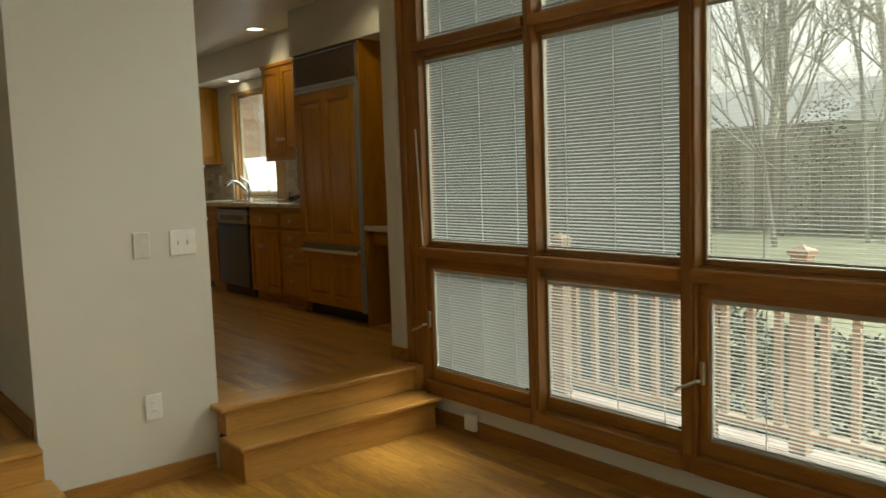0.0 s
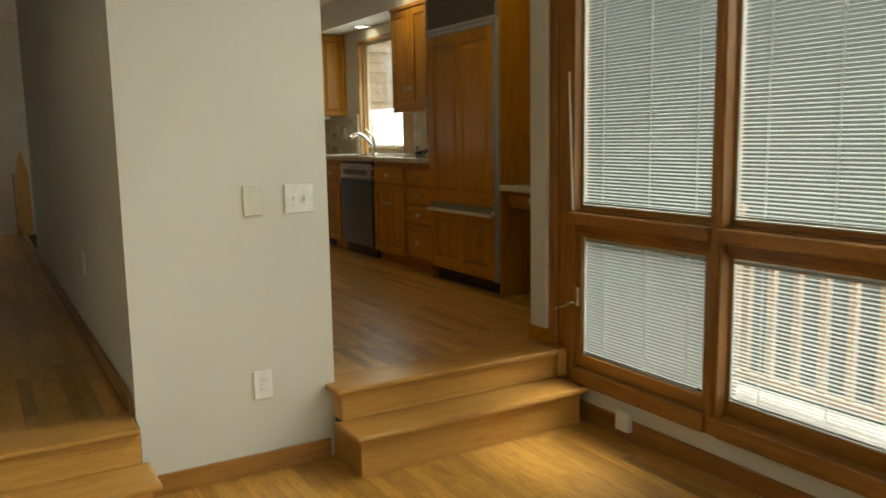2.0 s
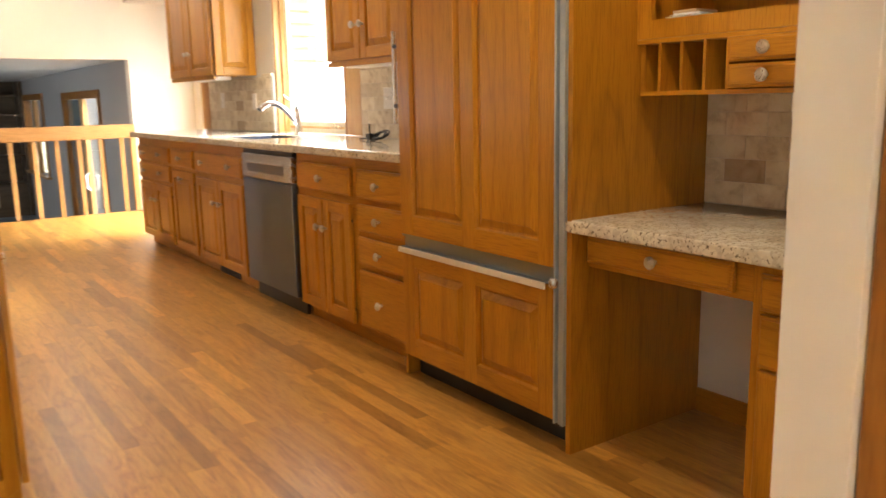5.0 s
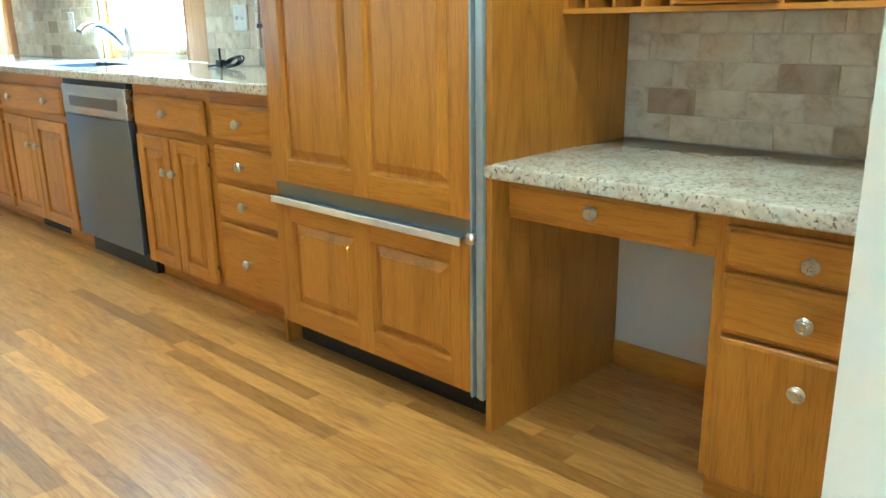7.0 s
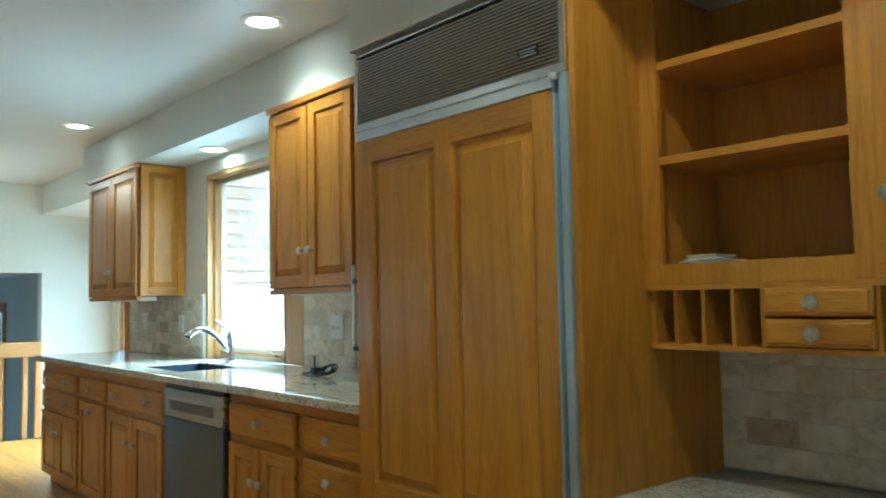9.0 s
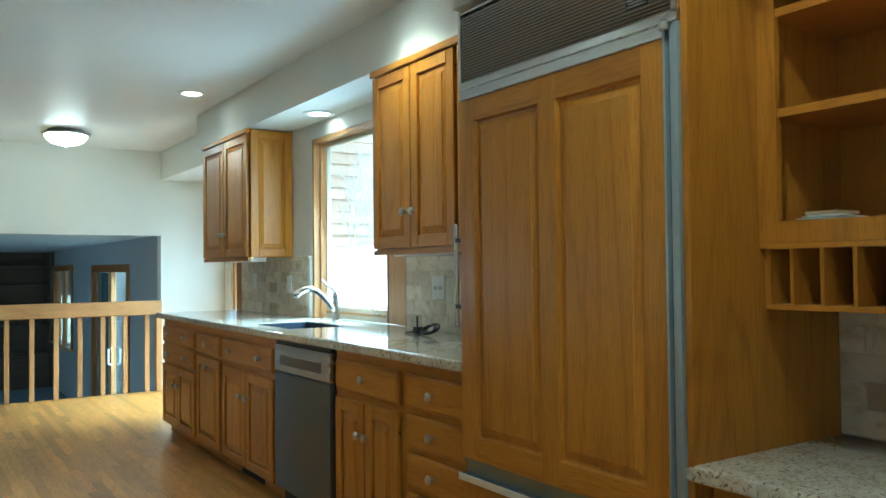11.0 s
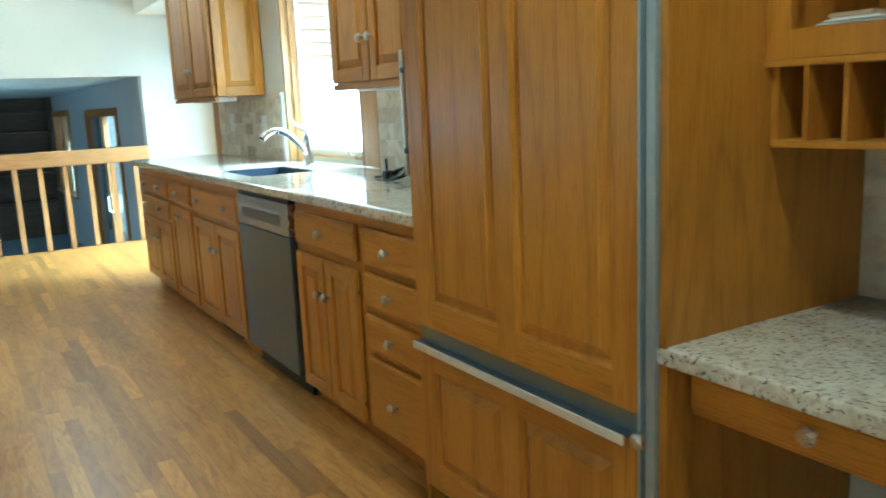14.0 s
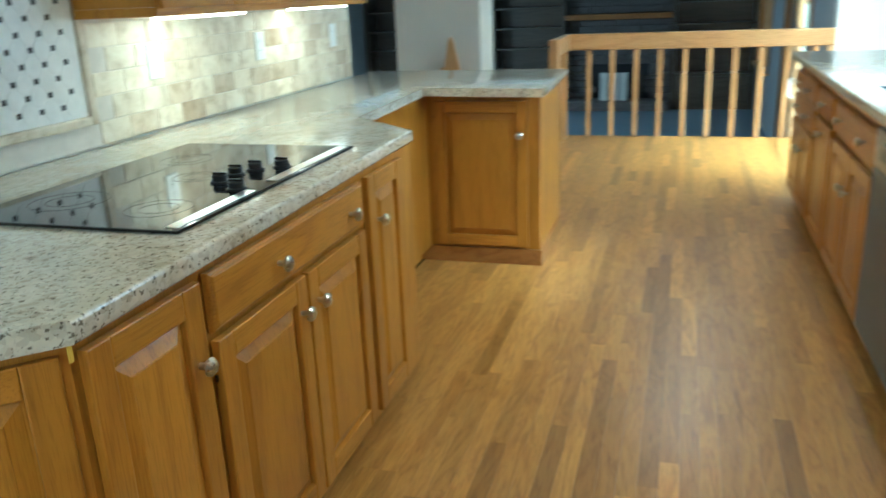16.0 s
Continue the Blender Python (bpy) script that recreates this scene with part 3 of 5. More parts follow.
def blind(x, y0, y1, z0, z1, tilt, label):
    th = group_thing("mini_blind", x, (y0 + y1) / 2, z0, label, "blind", "blinds of the big window")
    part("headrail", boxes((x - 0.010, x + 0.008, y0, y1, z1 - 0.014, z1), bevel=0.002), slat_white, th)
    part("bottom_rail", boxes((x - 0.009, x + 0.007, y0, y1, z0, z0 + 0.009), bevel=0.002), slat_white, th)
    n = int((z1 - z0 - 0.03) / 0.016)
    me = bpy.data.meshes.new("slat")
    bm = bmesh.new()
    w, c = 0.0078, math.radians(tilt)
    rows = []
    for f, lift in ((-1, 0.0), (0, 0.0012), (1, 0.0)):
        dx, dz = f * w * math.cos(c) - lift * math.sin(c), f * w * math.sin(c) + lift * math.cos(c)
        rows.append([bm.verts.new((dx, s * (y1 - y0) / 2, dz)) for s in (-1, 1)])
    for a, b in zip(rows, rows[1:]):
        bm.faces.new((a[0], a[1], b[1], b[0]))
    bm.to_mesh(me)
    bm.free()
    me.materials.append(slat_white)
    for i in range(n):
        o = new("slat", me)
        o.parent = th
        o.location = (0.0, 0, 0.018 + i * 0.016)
    for f in (0.13, 0.46, 0.83):
        y = y0 + (y1 - y0) * f
        part("ladder_cord", boxes((x - 0.0105, x - 0.0085, y - 0.0018, y + 0.0018, z0 + 0.004, z1 - 0.01)), cord_white, th)
    part("cord_lock", boxes((x - 0.013, x - 0.0106, y0 + 0.012, y0 + 0.032, z0 + 0.002, z0 + 0.014), bevel=0.002), black, th, "small dark cord clip")
    return th


for ci, (y0, y1) in enumerate(window_cols):
    a, b = y0 + 0.001, y1 - 0.001
    part("sill_rail", boxes((2.697, 2.812, a, b, -0.155, -0.075), bevel=0.006), window_wood_y, win)
    part("mid_rail", boxes((2.735, 2.811, a, b, 0.600, 0.712)), window_wood_y, win)
    part("ledge", boxes((2.682, 2.7345, a - 0.008, b + 0.012, 0.648, 0.704), bevel=0.008), window_wood_y, win)
    part("upper_rail", boxes((2.735, 2.811, a, b, 1.785, 1.872)), window_wood_y, win)
    part("ledge", boxes((2.690, 2.7345, a - 0.008, b + 0.012, 1.812, 1.862), bevel=0.008), window_wood_y, win)
    part("head_rail", boxes((2.710, 2.811, a, b, 3.01, 3.12), bevel=0.005), window_wood_y, win)
    for k, (z0, z1) in enumerate((LOW_ROW, MID_ROW, TOP_ROW)):
        opens = k == 0 and ci in casements
        gx = 2.774 if opens else 2.788
        w = 0.040 if opens else 0.010
        l, h = (-0.074, 0.599) if k == 0 else ((0.713, 1.784) if k == 1 else (1.873, 3.009))
        # the sash: stiles at both sides, rails above and below the glass
        sx = 2.733 if opens else 2.766
        for c, d in ((a, a + w), (b - w, b)):
            part("sash_stile", boxes((sx, 2.808, c, d, l, h), bevel=0.002), window_wood, win)
        for c, d in ((l, z0), (z1, h)):
            part("sash_rail", boxes((sx, 2.808, a + w, b - w, c, d), bevel=0.002), window_wood_y, win)
        part("weather_strip", ring(gx - 0.026 if opens else gx - 0.018, gx + 0.004, a + w + 0.0005, b - w - 0.0005, z0 + 0.0005, z1 - 0.0005, 0.007 if opens else 0.004), weather_strip, win, "thin grey glazing strip")
        g = part("pane", boxes((gx, gx + 0.003, a + w + 0.008, b - w - 0.008, z0 + 0.008, z1 - 0.008)), clear_glass, win)
        g.visible_shadow = False
        if ci < 4:
            tilt = {0: (52, 20, 20), 1: (8, 20, 20), 2: (5, 6, 8), 3: (6, 6, 6)}[ci][k]
            blind(gx - 0.0115, a + w + 0.009, b - w - 0.009, z0 + 0.009, z1 - 0.009, tilt,
                  "white mini blind with nearly closed slats" if tilt > 40 else "white mini blind with slats tilted open")
# the pull wand of the first blind
wand = part("blind_wand", tube(bmesh.new(), [(2.716, 3.70, 1.38), (2.716, 3.668, 0.712)], 0.005, 8), white_plastic)
tagged(wand, "thin white blind wand hanging beside the window", "blind wand")


def crank(y, z):
    th = group_thing("window_crank", 2.722, y, z, "old brass casement crank on the window frame", "window crank", "window cranks")
    part("plate", boxes((2.712, 2.7325, y - 0.012, y + 0.012, z - 0.02, z + 0.075), bevel=0.004), brass, th)
    part("lever", tube(bmesh.new(), [(2.705, y, z), (2.690, y + 0.006, z + 0.001), (2.680, y + 0.045, z - 0.022), (2.670, y + 0.080, z - 0.034), (2.668, y + 0.092, z - 0.046)], 0.007, 8), nickel, th, "bent metal lever")


crank(3.645, 0.255)
crank(1.845, 0.245)

# the sink window
# daylight on the sash is put into this pale cream colour
sash_lit = plain("daylit_sash_cream", (0.62, 0.55, 0.42), 0.4)
KW = group_thing("window_2", 3.95, 8.08, 0.915, "oak-cased kitchen window above the sink", "window", kind="structure")
part("jamb", boxes((3.874, 4.0, 8.632, 8.659, 0.917, 2.111), bevel=0.002), oak_pale_v, KW)
part("jamb_stop", boxes((3.915, 3.944, 8.612, 8.6315, 0.917, 2.084), bevel=0.003), oak_pale_v, KW)
part("jamb", boxes((3.874, 4.0, 7.431, 7.458, 0.917, 2.111), bevel=0.002), oak_pale_v, KW)
part("head_jamb", boxes((3.874, 4.0, 7.459, 8.631, 2.085, 2.111), bevel=0.002), oak_pale, KW)
# wide oak frame boards on the near side of the sash
part("frame_board", boxes((3.930, 3.986, 7.459, 7.640, 0.917, 2.084), bevel=0.004), oak_pale_v, KW)
part("frame_board", boxes((3.945, 3.987, 7.641, 7.755, 0.917, 2.084), bevel=0.004), oak_pale_v, KW)
part("sash_stile", boxes((3.950, 3.985, 7.756, 7.790, 0.917, 2.084), bevel=0.004), window_wood, KW, "dark sash edge")
part("sash_stile", boxes((3.948, 3.985, 8.588, 8.6115, 0.917, 2.084), bevel=0.004), sash_lit, KW)
for z0, z1 in ((0.917, 0.995), (2.055, 2.084)):
    part("sash_rail", boxes((3.948, 3.984, 7.791, 8.587, z0, z1), bevel=0.004), sash_lit, KW)
part("sash_lip", boxes((3.935, 3.9475, 7.791, 8.587, 0.950, 0.966), bevel=0.003), oak_pale, KW)
g = part("pane", boxes((3.966, 3.970, 7.790, 8.588, 0.994, 2.056)), clear_glass, KW)
g.visible_shadow = False
part("crank_base", boxes((3.915, 3.9345, 7.83, 7.92, 0.953, 0.972), bevel=0.004), brass, KW, "old brass crank base")
part("crank", tube(bmesh.new(), [(3.925, 7.89, 0.972), (3.918, 7.90, 1.00), (3.912, 7.925, 1.04), (3.910, 7.945, 1.075)], 0.006, 8, 0.005), brass, KW, "old brass casement crank")

# the nook door and the family room door and window
ND = group_thing("door_1", 4.52, 11.2, 0, "white-lit sliding glass door of the breakfast nook", "door", kind="structure")
for y0, y1 in ((10.35, 10.43), (11.19, 11.27), (12.02, 12.10)):
    part("stile", boxes((4.50, 4.56, y0, y1, 0.0, 2.1), bevel=0.004), oak_pale_v, ND)
for z0, z1 in ((0.0, 0.1), (2.02, 2.1)):
    part("rail", boxes((4.502, 4.558, 10.43, 11.19, z0, z1)), oak_pale, ND)
    part("rail", boxes((4.502, 4.558, 11.27, 12.02, z0, z1)), oak_pale, ND)
for y0, y1 in ((10.43, 11.19), (11.27, 12.02)):
    g = part("pane", boxes((4.528, 4.532, y0, y1, 0.1, 2.02)), clear_glass, ND)
    g.visible_shadow = False
structure("trim_wall_end", boxes((3.862, 4.0, 10.03, 10.149, 0.917, 2.215), bevel=0.003), window_wood, "dark oak casing at the end of the tiled wall", "trim")
structure("ceiling_hall_patch", boxes((-1.4, 0.66, 3.85, 3.96, 2.58, 2.6)), ceiling_paint, "white ceiling edge above the hall opening", "ceiling")


def family_opening(name, y0, y1, z0, z1, label, cat):
    th = group_thing(name, 3.80, (y0 + y1) / 2, z0, label, cat, kind="structure")
    c = 0.10
    for a, b in ((y0, y0 + c), (y1 - c, y1)):
        part("casing", boxes((3.775, 3.90, a, b, z0, z1), bevel=0.004), window_wood, th)
    part("casing", boxes((3.775, 3.90, y0 + c, y1 - c, z1 - c, z1), bevel=0.004), window_wood_y, th)
    mid = (y0 + y1) / 2
    part("stile", boxes((3.80, 3.86, mid - 0.09, mid + 0.09, z0, z1 - c), bevel=0.004), oak_pale_v, th)
    g = part("pane", boxes((3.835, 3.839, y0 + c, y1 - c, z0, z1 - c)), clear_glass, th)
    g.visible_shadow = False
    return th


fd = family_opening("door_2", 13.75, 16.1, FAM_F, 1.33, "wood-framed sliding glass door of the family room", "door")
# added teal sheet; stands in for the dark view through the far glass
part("screen", boxes((3.842, 3.850, 15.02, 15.995, FAM_F, 1.225)), plain("dark_teal_sheet", (0.07, 0.115, 0.13), 0.8), fd, "dark teal sheet added behind the door's far glass")
part("handle", tube(bmesh.new(), [(3.80, 14.80, 0.02), (3.76, 14.80, 0.05), (3.76, 14.80, 0.22), (3.80, 14.80, 0.25)], 0.014, 8), white_plastic, fd, "white pull handle")
fw = family_opening("window_3", 17.8, 19.9, 0.0, 1.36, "oak-cased window in the family room", "window")
part("sill", boxes((3.72, 3.90, 17.7, 20.0, -0.04, -0.001), bevel=0.004), oak_pale, fw)

# ---- kitchen: the window-side run ----
F = 3.25                                    # door faces
MR = facing((F, 0, 0), (-1, 0, 0))          # u = -y


def run_cabinet(name, y0, y1, label, drawers=(), doors=(), toe=True):
    """A floor cabinet that faces -x; drawers (y0, y1, z0, z1, knob ys), doors (y0, y1, z0, z1, knob y, knob z)."""
    th = group_thing(name, F + 0.3, (y0 + y1) / 2, 0, label, "cabinet", "base cabinets of the sink run")
    if name == "sink_cabinet":
        part("body", boxes((F + 0.0245, KX - 0.002, y0 + 0.001, y1 - 0.001, 0.085, 0.68)), oak_h, th)
        part("front_frame", boxes((F + 0.0245, F + 0.045, y0 + 0.001, y1 - 0.001, 0.681, 0.873)), oak_h, th)
    else:
        part("body", boxes((F + 0.0245, KX - 0.002, y0 + 0.001, y1 - 0.001, 0.085, 0.873)), oak_h, th)
    if toe:
        part("toe_kick", boxes((F + 0.075, F + 0.095, y0 + 0.001, y1 - 0.001, 0.0, 0.084)), oak_h, th)
    for a, b, c, d, ks in drawers:
        drawer_front(th, MR, -b, -a, c, d, oak_h, [(-k, (c + d) / 2) for k in ks])
    for a, b, c, d, ky, kz in doors:
        raised_door(th, MR, -b, -a, c, d, oak_v, (-ky, kz))
    return th


run_cabinet("drawer_cabinet", 5.98, 6.45, "honey oak cabinet with four drawers beside the refrigerator",
            [(6.015, 6.415, 0.695, 0.825, (6.215,)), (6.015, 6.415, 0.545, 0.668, (6.215,)), (6.015, 6.415, 0.392, 0.518, (6.215,)), (6.015, 6.415, 0.10, 0.366, (6.215,))])
run_cabinet("base_cabinet", 6.45, 7.07, "honey oak cabinet with one drawer above two doors",
            [(6.48, 7.04, 0.695, 0.828, (6.755,))], [(6.485, 6.755, 0.09, 0.66, 6.725, 0.52), (6.765, 7.04, 0.09, 0.66, 6.795, 0.52)])
run_cabinet("sink_cabinet", 7.78, 8.68, "honey oak sink cabinet with a false drawer above two doors",
            [(7.81, 8.65, 0.68, 0.815, (7.98, 8.48))], [(7.81, 8.225, 0.09, 0.645, 8.175, 0.50), (8.235, 8.65, 0.09, 0.645, 8.285, 0.50)])
run_cabinet("narrow_cabinet", 8.68, 9.22, "narrow honey oak cabinet with a drawer above a door",
            [(8.71, 9.19, 0.69, 0.815, (8.95,))], [(8.71, 9.19, 0.09, 0.665, 8.95, 0.61)])
run_cabinet("end_cabinet", 9.22, 10.10, "honey oak end cabinet with two drawer rows and two doors",
            [(9.25, 10.07, 0.70, 0.815, (9.45, 9.87)), (9.25, 10.07, 0.555, 0.68, (9.45, 9.87))], [(9.25, 9.655, 0.09, 0.53, 9.605, 0.40), (9.665, 10.07, 0.09, 0.53, 9.715, 0.40)])

# heat register in the toe kick
rg = group_thing("toe_register", 3.322, 8.3, 0.01, "dark metal floor register in the cabinet toe kick", "register")
part("frame", boxes((F + 0.070, F + 0.0745, 8.11, 8.48, 0.008, 0.078), bevel=0.001), black, rg)
for k in range(5):
    part("fin", boxes((F + 0.067, F + 0.0695, 8.12, 8.47, 0.016 + 0.012 * k, 0.021 + 0.012 * k)), dark_gap, rg)

# dishwasher
dw = group_thing("dishwasher", 3.55, 7.42, 0, "stainless steel dishwasher with a pocket handle between oak cabinets", "dishwasher")
part("tub", boxes((F + 0.03, 3.86, 7.085, 7.765, 0.09, 0.868)), black, dw)
part("door", boxes((F - 0.006, F + 0.028, 7.09, 7.755, 0.10, 0.705), bevel=0.004), steel, dw)
part("control_panel", boxes((F - 0.008, F + 0.028, 7.09, 7.755, 0.709, 0.845), bevel=0.004), metal("panel_steel", (0.60, 0.61, 0.62), 0.26, (4, 300, 4)), dw, "stainless steel control panel")
# flat sheet on the panel; the pocket's shade is its darker steel colour
part("handle_pocket", boxes((F - 0.0095, F - 0.0085, 7.17, 7.675, 0.745, 0.80)), metal("shadowed_steel", (0.25, 0.25, 0.26), 0.35), dw)
part("handle_lip", boxes((F - 0.022, F - 0.0095, 7.17, 7.675, 0.795, 0.805), bevel=0.003), steel_h, dw)
part("toe_panel", boxes((F + 0.05, F + 0.07, 7.09, 7.755, 0.0, 0.088)), black, dw)
part("top_gap", boxes((F + 0.004, F + 0.03, 7.09, 7.755, 0.846, 0.870)), black, dw)


# granite tops
def slab(name, pts, z0, z1, label, hole=None):
    """A polygon slab with eased edges; an oblong hole may go through it."""
    bm = bmesh.new()
    prism(bm, pts, z0, z1)
    bmesh.ops.bevel(bm, geom=[e for e in bm.edges if abs(e.verts[0].co.z - e.verts[1].co.z) < 1e-5], offset=0.008, segments=3, profile=0.5, affect="EDGES")
    return tagged(part(name, bm, stone_top, smooth=True), label, "countertop")


CZ = 0.915
SX0, SX1, SY0, SY1 = 3.345, 3.70, 7.79, 8.37
bm = bmesh.new()
for a in ((3.215, SX0, 5.975, 10.13), (SX1, KX - 0.003, 5.975, 10.13), (KX - 0.003, 3.944, 7.434, 8.656), (SX0, SX1, 5.975, SY0), (SX0, SX1, SY1, 10.13)):
    box(bm, *a, CZ - 0.04, CZ)
bmesh.ops.remove_doubles(bm, verts=bm.verts, dist=1e-5)
inner = [f for f in bm.faces if all(abs(v.co.x - SX0) < 1e-4 for v in f.verts) or all(abs(v.co.x - SX1) < 1e-4 for v in f.verts) or
         (abs(f.normal.y) > 0.9 and 6.5 < f.calc_center_median().y < 9.5)]
keep = [f for f in inner if SX0 - 0.01 < f.calc_center_median().x < SX1 + 0.01 and SY0 - 0.01 < f.calc_center_median().y < SY1 + 0.01]
front = [e for e in bm.edges if all(abs(v.co.x - 3.215) < 1e-4 for v in e.verts) and abs(e.verts[0].co.z - e.verts[1].co.z) < 1e-5]
bmesh.ops.bevel(bm, geom=front, offset=0.009, segments=3, profile=0.5, affect="EDGES")
tagged(part("sink_countertop", bm, stone_top), "cream granite countertop with dark flecks and a sink cut-out", "countertop")

sk = group_thing("sink", 3.52, 8.08, 0.70, "dark undermount composite sink in the granite top", "sink")
part("bowl", boxes((SX0 - 0.012, SX0 - 0.001, SY0 - 0.012, SY1 + 0.012, 0.70, 0.874), (SX1 + 0.001, SX1 + 0.012, SY0 - 0.012, SY1 + 0.012, 0.70, 0.874),
                   (SX0 - 0.001, SX1 + 0.001, SY0 - 0.012, SY0 - 0.001, 0.70, 0.874), (SX0 - 0.001, SX1 + 0.001, SY1 + 0.001, SY1 + 0.012, 0.70, 0.874),
                   (SX0 - 0.001, SX1 + 0.001, SY0 - 0.001, SY1 + 0.001, 0.70, 0.71)), sink_dark, sk)
for rim in ((SX0 + 0.0005, SX0 + 0.005, SY0 + 0.0005, SY1 - 0.0005), (SX1 - 0.005, SX1 - 0.0005, SY0 + 0.0005, SY1 - 0.0005), (SX0 + 0.0055, SX1 - 0.0055, SY0 + 0.0005, SY0 + 0.005), (SX0 + 0.0055, SX1 - 0.0055, SY1 - 0.005, SY1 - 0.0005)):
    part("rim", boxes((*rim, 0.711, CZ - 0.006)), sink_dark, sk)
part("drain", lathe(bmesh.new(), Matrix.Translation((3.52, 8.08, 0.7105)), [(0.045, 0), (0.045, 0.004), (0.03, 0.005), (0.01, 0.003)]), chrome, sk, "chrome drain", smooth=True)

# faucet with a pull-out spout
fa = group_thing("kitchen_faucet", 3.785, 8.12, CZ, "chrome pull-out kitchen faucet with a raised lever behind the sink", "faucet")
MFA = Matrix.Translation((3.785, 8.12, CZ))
part("base_ring", lathe(bmesh.new(), MFA, [(0.033, 0), (0.033, 0.007), (0.027, 0.013)], 20), chrome, fa, smooth=True)
part("body", lathe(bmesh.new(), MFA, [(0.024, 0.0131), (0.023, 0.05), (0.022, 0.10), (0.024, 0.13), (0.023, 0.165), (0.015, 0.182), (0.006, 0.187)], 20), chrome, fa, smooth=True)
arc = [(3.775 - 0.205 * f, 8.12 + 0.012 * f, CZ + 0.062 + 0.135 * math.sin(math.pi * (0.02 + 0.60 * f)) + 0.012 * f) for f in [k / 14 for k in range(15)]]
part("spout", tube(bmesh.new(), arc, 0.015, 12, 0.018), chrome, fa, smooth=True)
ex, ey, ez = arc[-1]
part("spray_head", tube(bmesh.new(), [(ex + 0.004, ey, ez + 0.001), (ex - 0.022, ey, ez - 0.010), (ex - 0.042, ey, ez - 0.030)], 0.0195, 12, 0.0205), chrome, fa, smooth=True)
part("nozzle", tube(bmesh.new(), [(ex - 0.0422, ey, ez - 0.0302), (ex - 0.047, ey, ez - 0.037)], 0.0185, 12, 0.017), black, fa, "black rubber nozzle", smooth=True)
part("lever", tube(bmesh.new(), [(3.785, 8.12, CZ + 0.185), (3.765, 8.121, CZ + 0.205), (3.72, 8.124, CZ + 0.232), (3.69, 8.126, CZ + 0.262)], 0.0095, 8, 0.006), chrome, fa, smooth=True)

# coiled black charger cord on the counter
cc = group_thing("charger_cord", 3.72, 6.98, CZ, "black coiled cord with a plug lying on the granite", "cord")
for k, (r, dy, dz) in enumerate(((0.042, 0.0, 0.0), (0.036, 0.006, 0.004), (0.045, -0.008, 0.003), (0.032, 0.012, 0.008))):
    loop = [(3.700 + 0.6 * r * math.sin(a) + 0.01 * k, 6.955 + dy + 1.15 * r * math.cos(a), CZ + 0.0055 + 0.5 * r * (1 + math.sin(a)) + dz) for a in [2 * math.pi * q / 22 for q in range(23)]]
    part("coil", tube(bmesh.new(), loop, 0.0042, 6), black, cc, smooth=True)
part("plug", boxes((3.69, 3.725, 7.035, 7.075, CZ + 0.001, CZ + 0.036), bevel=0.004), black, cc)
part("lead", tube(bmesh.new(), [(3.705, 7.055, CZ + 0.03), (3.702, 7.052, CZ + 0.06), (3.698, 7.046, CZ + 0.088)], 0.0045, 6), black, cc, smooth=True)
part("lead", tube(bmesh.new(), [(3.70, 7.08, CZ + 0.012), (3.69, 7.105, CZ + 0.007), (3.68, 7.125, CZ + 0.006)], 0.0045, 6), black, cc, smooth=True)

# ---- refrigerator with oak panels ----
fr = group_thing("refrigerator", 3.5, 5.48, 0, "built-in refrigerator with oak door panels, steel trim and louvred grille", "refrigerator")
FX = 3.19
MF = facing((FX, 0, 0), (-1, 0, 0))
part("cabinet_box", boxes((3.235, 3.868, 5.012, 5.955, 0.09, 2.118)), dark_gap, fr)


def panelled_front(name, y0, y1, z0, z1, fields, parent):
    """An oak slab front with two raised fields in a frame."""
    back = part(name, boxes((FX + 0.0216, FX + 0.024, y0 + 0.001, y1 - 0.001, z0 + 0.001, z1 - 0.001)), oak_v, parent)
    w = 0.075
    fz0, fz1 = z0 + w, z1 - w
    xs = [y0] + [v for a, b in fields for v in (a, b)] + [y1]
    for a, b in ((xs[0], xs[1]), (xs[2], xs[3]), (xs[4], xs[5])):
        part("stile", boxes((FX, FX + 0.0215, a, b, z0, z1), bevel=0.0015), oak_v, back)
    for a, b in fields:
        part("rail", boxes((FX + 0.0005, FX + 0.0215, a, b, z0, fz0), bevel=0.001), oak_h, back)
        part("rail", boxes((FX + 0.0005, FX + 0.0215, a, b, fz1, z1), bevel=0.001), oak_h, back)
        part("raised_field", loft(bmesh.new(), MF, -b, -a, fz0, fz1, [(0, -0.02), (0, -0.0005), (0.005, -0.014), (0.012, -0.0155), (0.038, -0.004), (0.0395, -0.0015)]), oak_v, back)
    return back


up = panelled_front("upper_door_panel", 5.052, 5.935, 0.601, 1.800, ((5.125, 5.455), (5.53, 5.855)), fr)
lowp = panelled_front("freezer_drawer_panel", 5.052, 5.935, 0.10, 0.546, ((5.125, 5.455), (5.53, 5.855)), fr)
part("door_body", boxes((3.2145, 3.234, 5.05, 5.94, 0.10, 1.80)), steel, fr)
part("handle_channel", boxes((FX + 0.015, FX + 0.021, 5.050, 5.937, 0.5465, 0.6005), (FX + 0.002, FX + 0.0145, 5.050, 5.937, 0.5925, 0.6005)), metal("channel_steel", (0.30, 0.35, 0.37), 0.36), fr, "recessed steel channel")
part("pull_shelf", boxes((FX - 0.012, FX + 0.0145, 5.075, 5.937, 0.5470, 0.5505)), steel, fr, "grey steel pull shelf")
part("drawer_handle", boxes((FX - 0.019, FX - 0.0125, 5.075, 5.937, 0.529, 0.5515), bevel=0.002), plain("pale_anodised_trim", (0.80, 0.78, 0.72), 0.35, 0.35), fr, "pale metal pull bar")
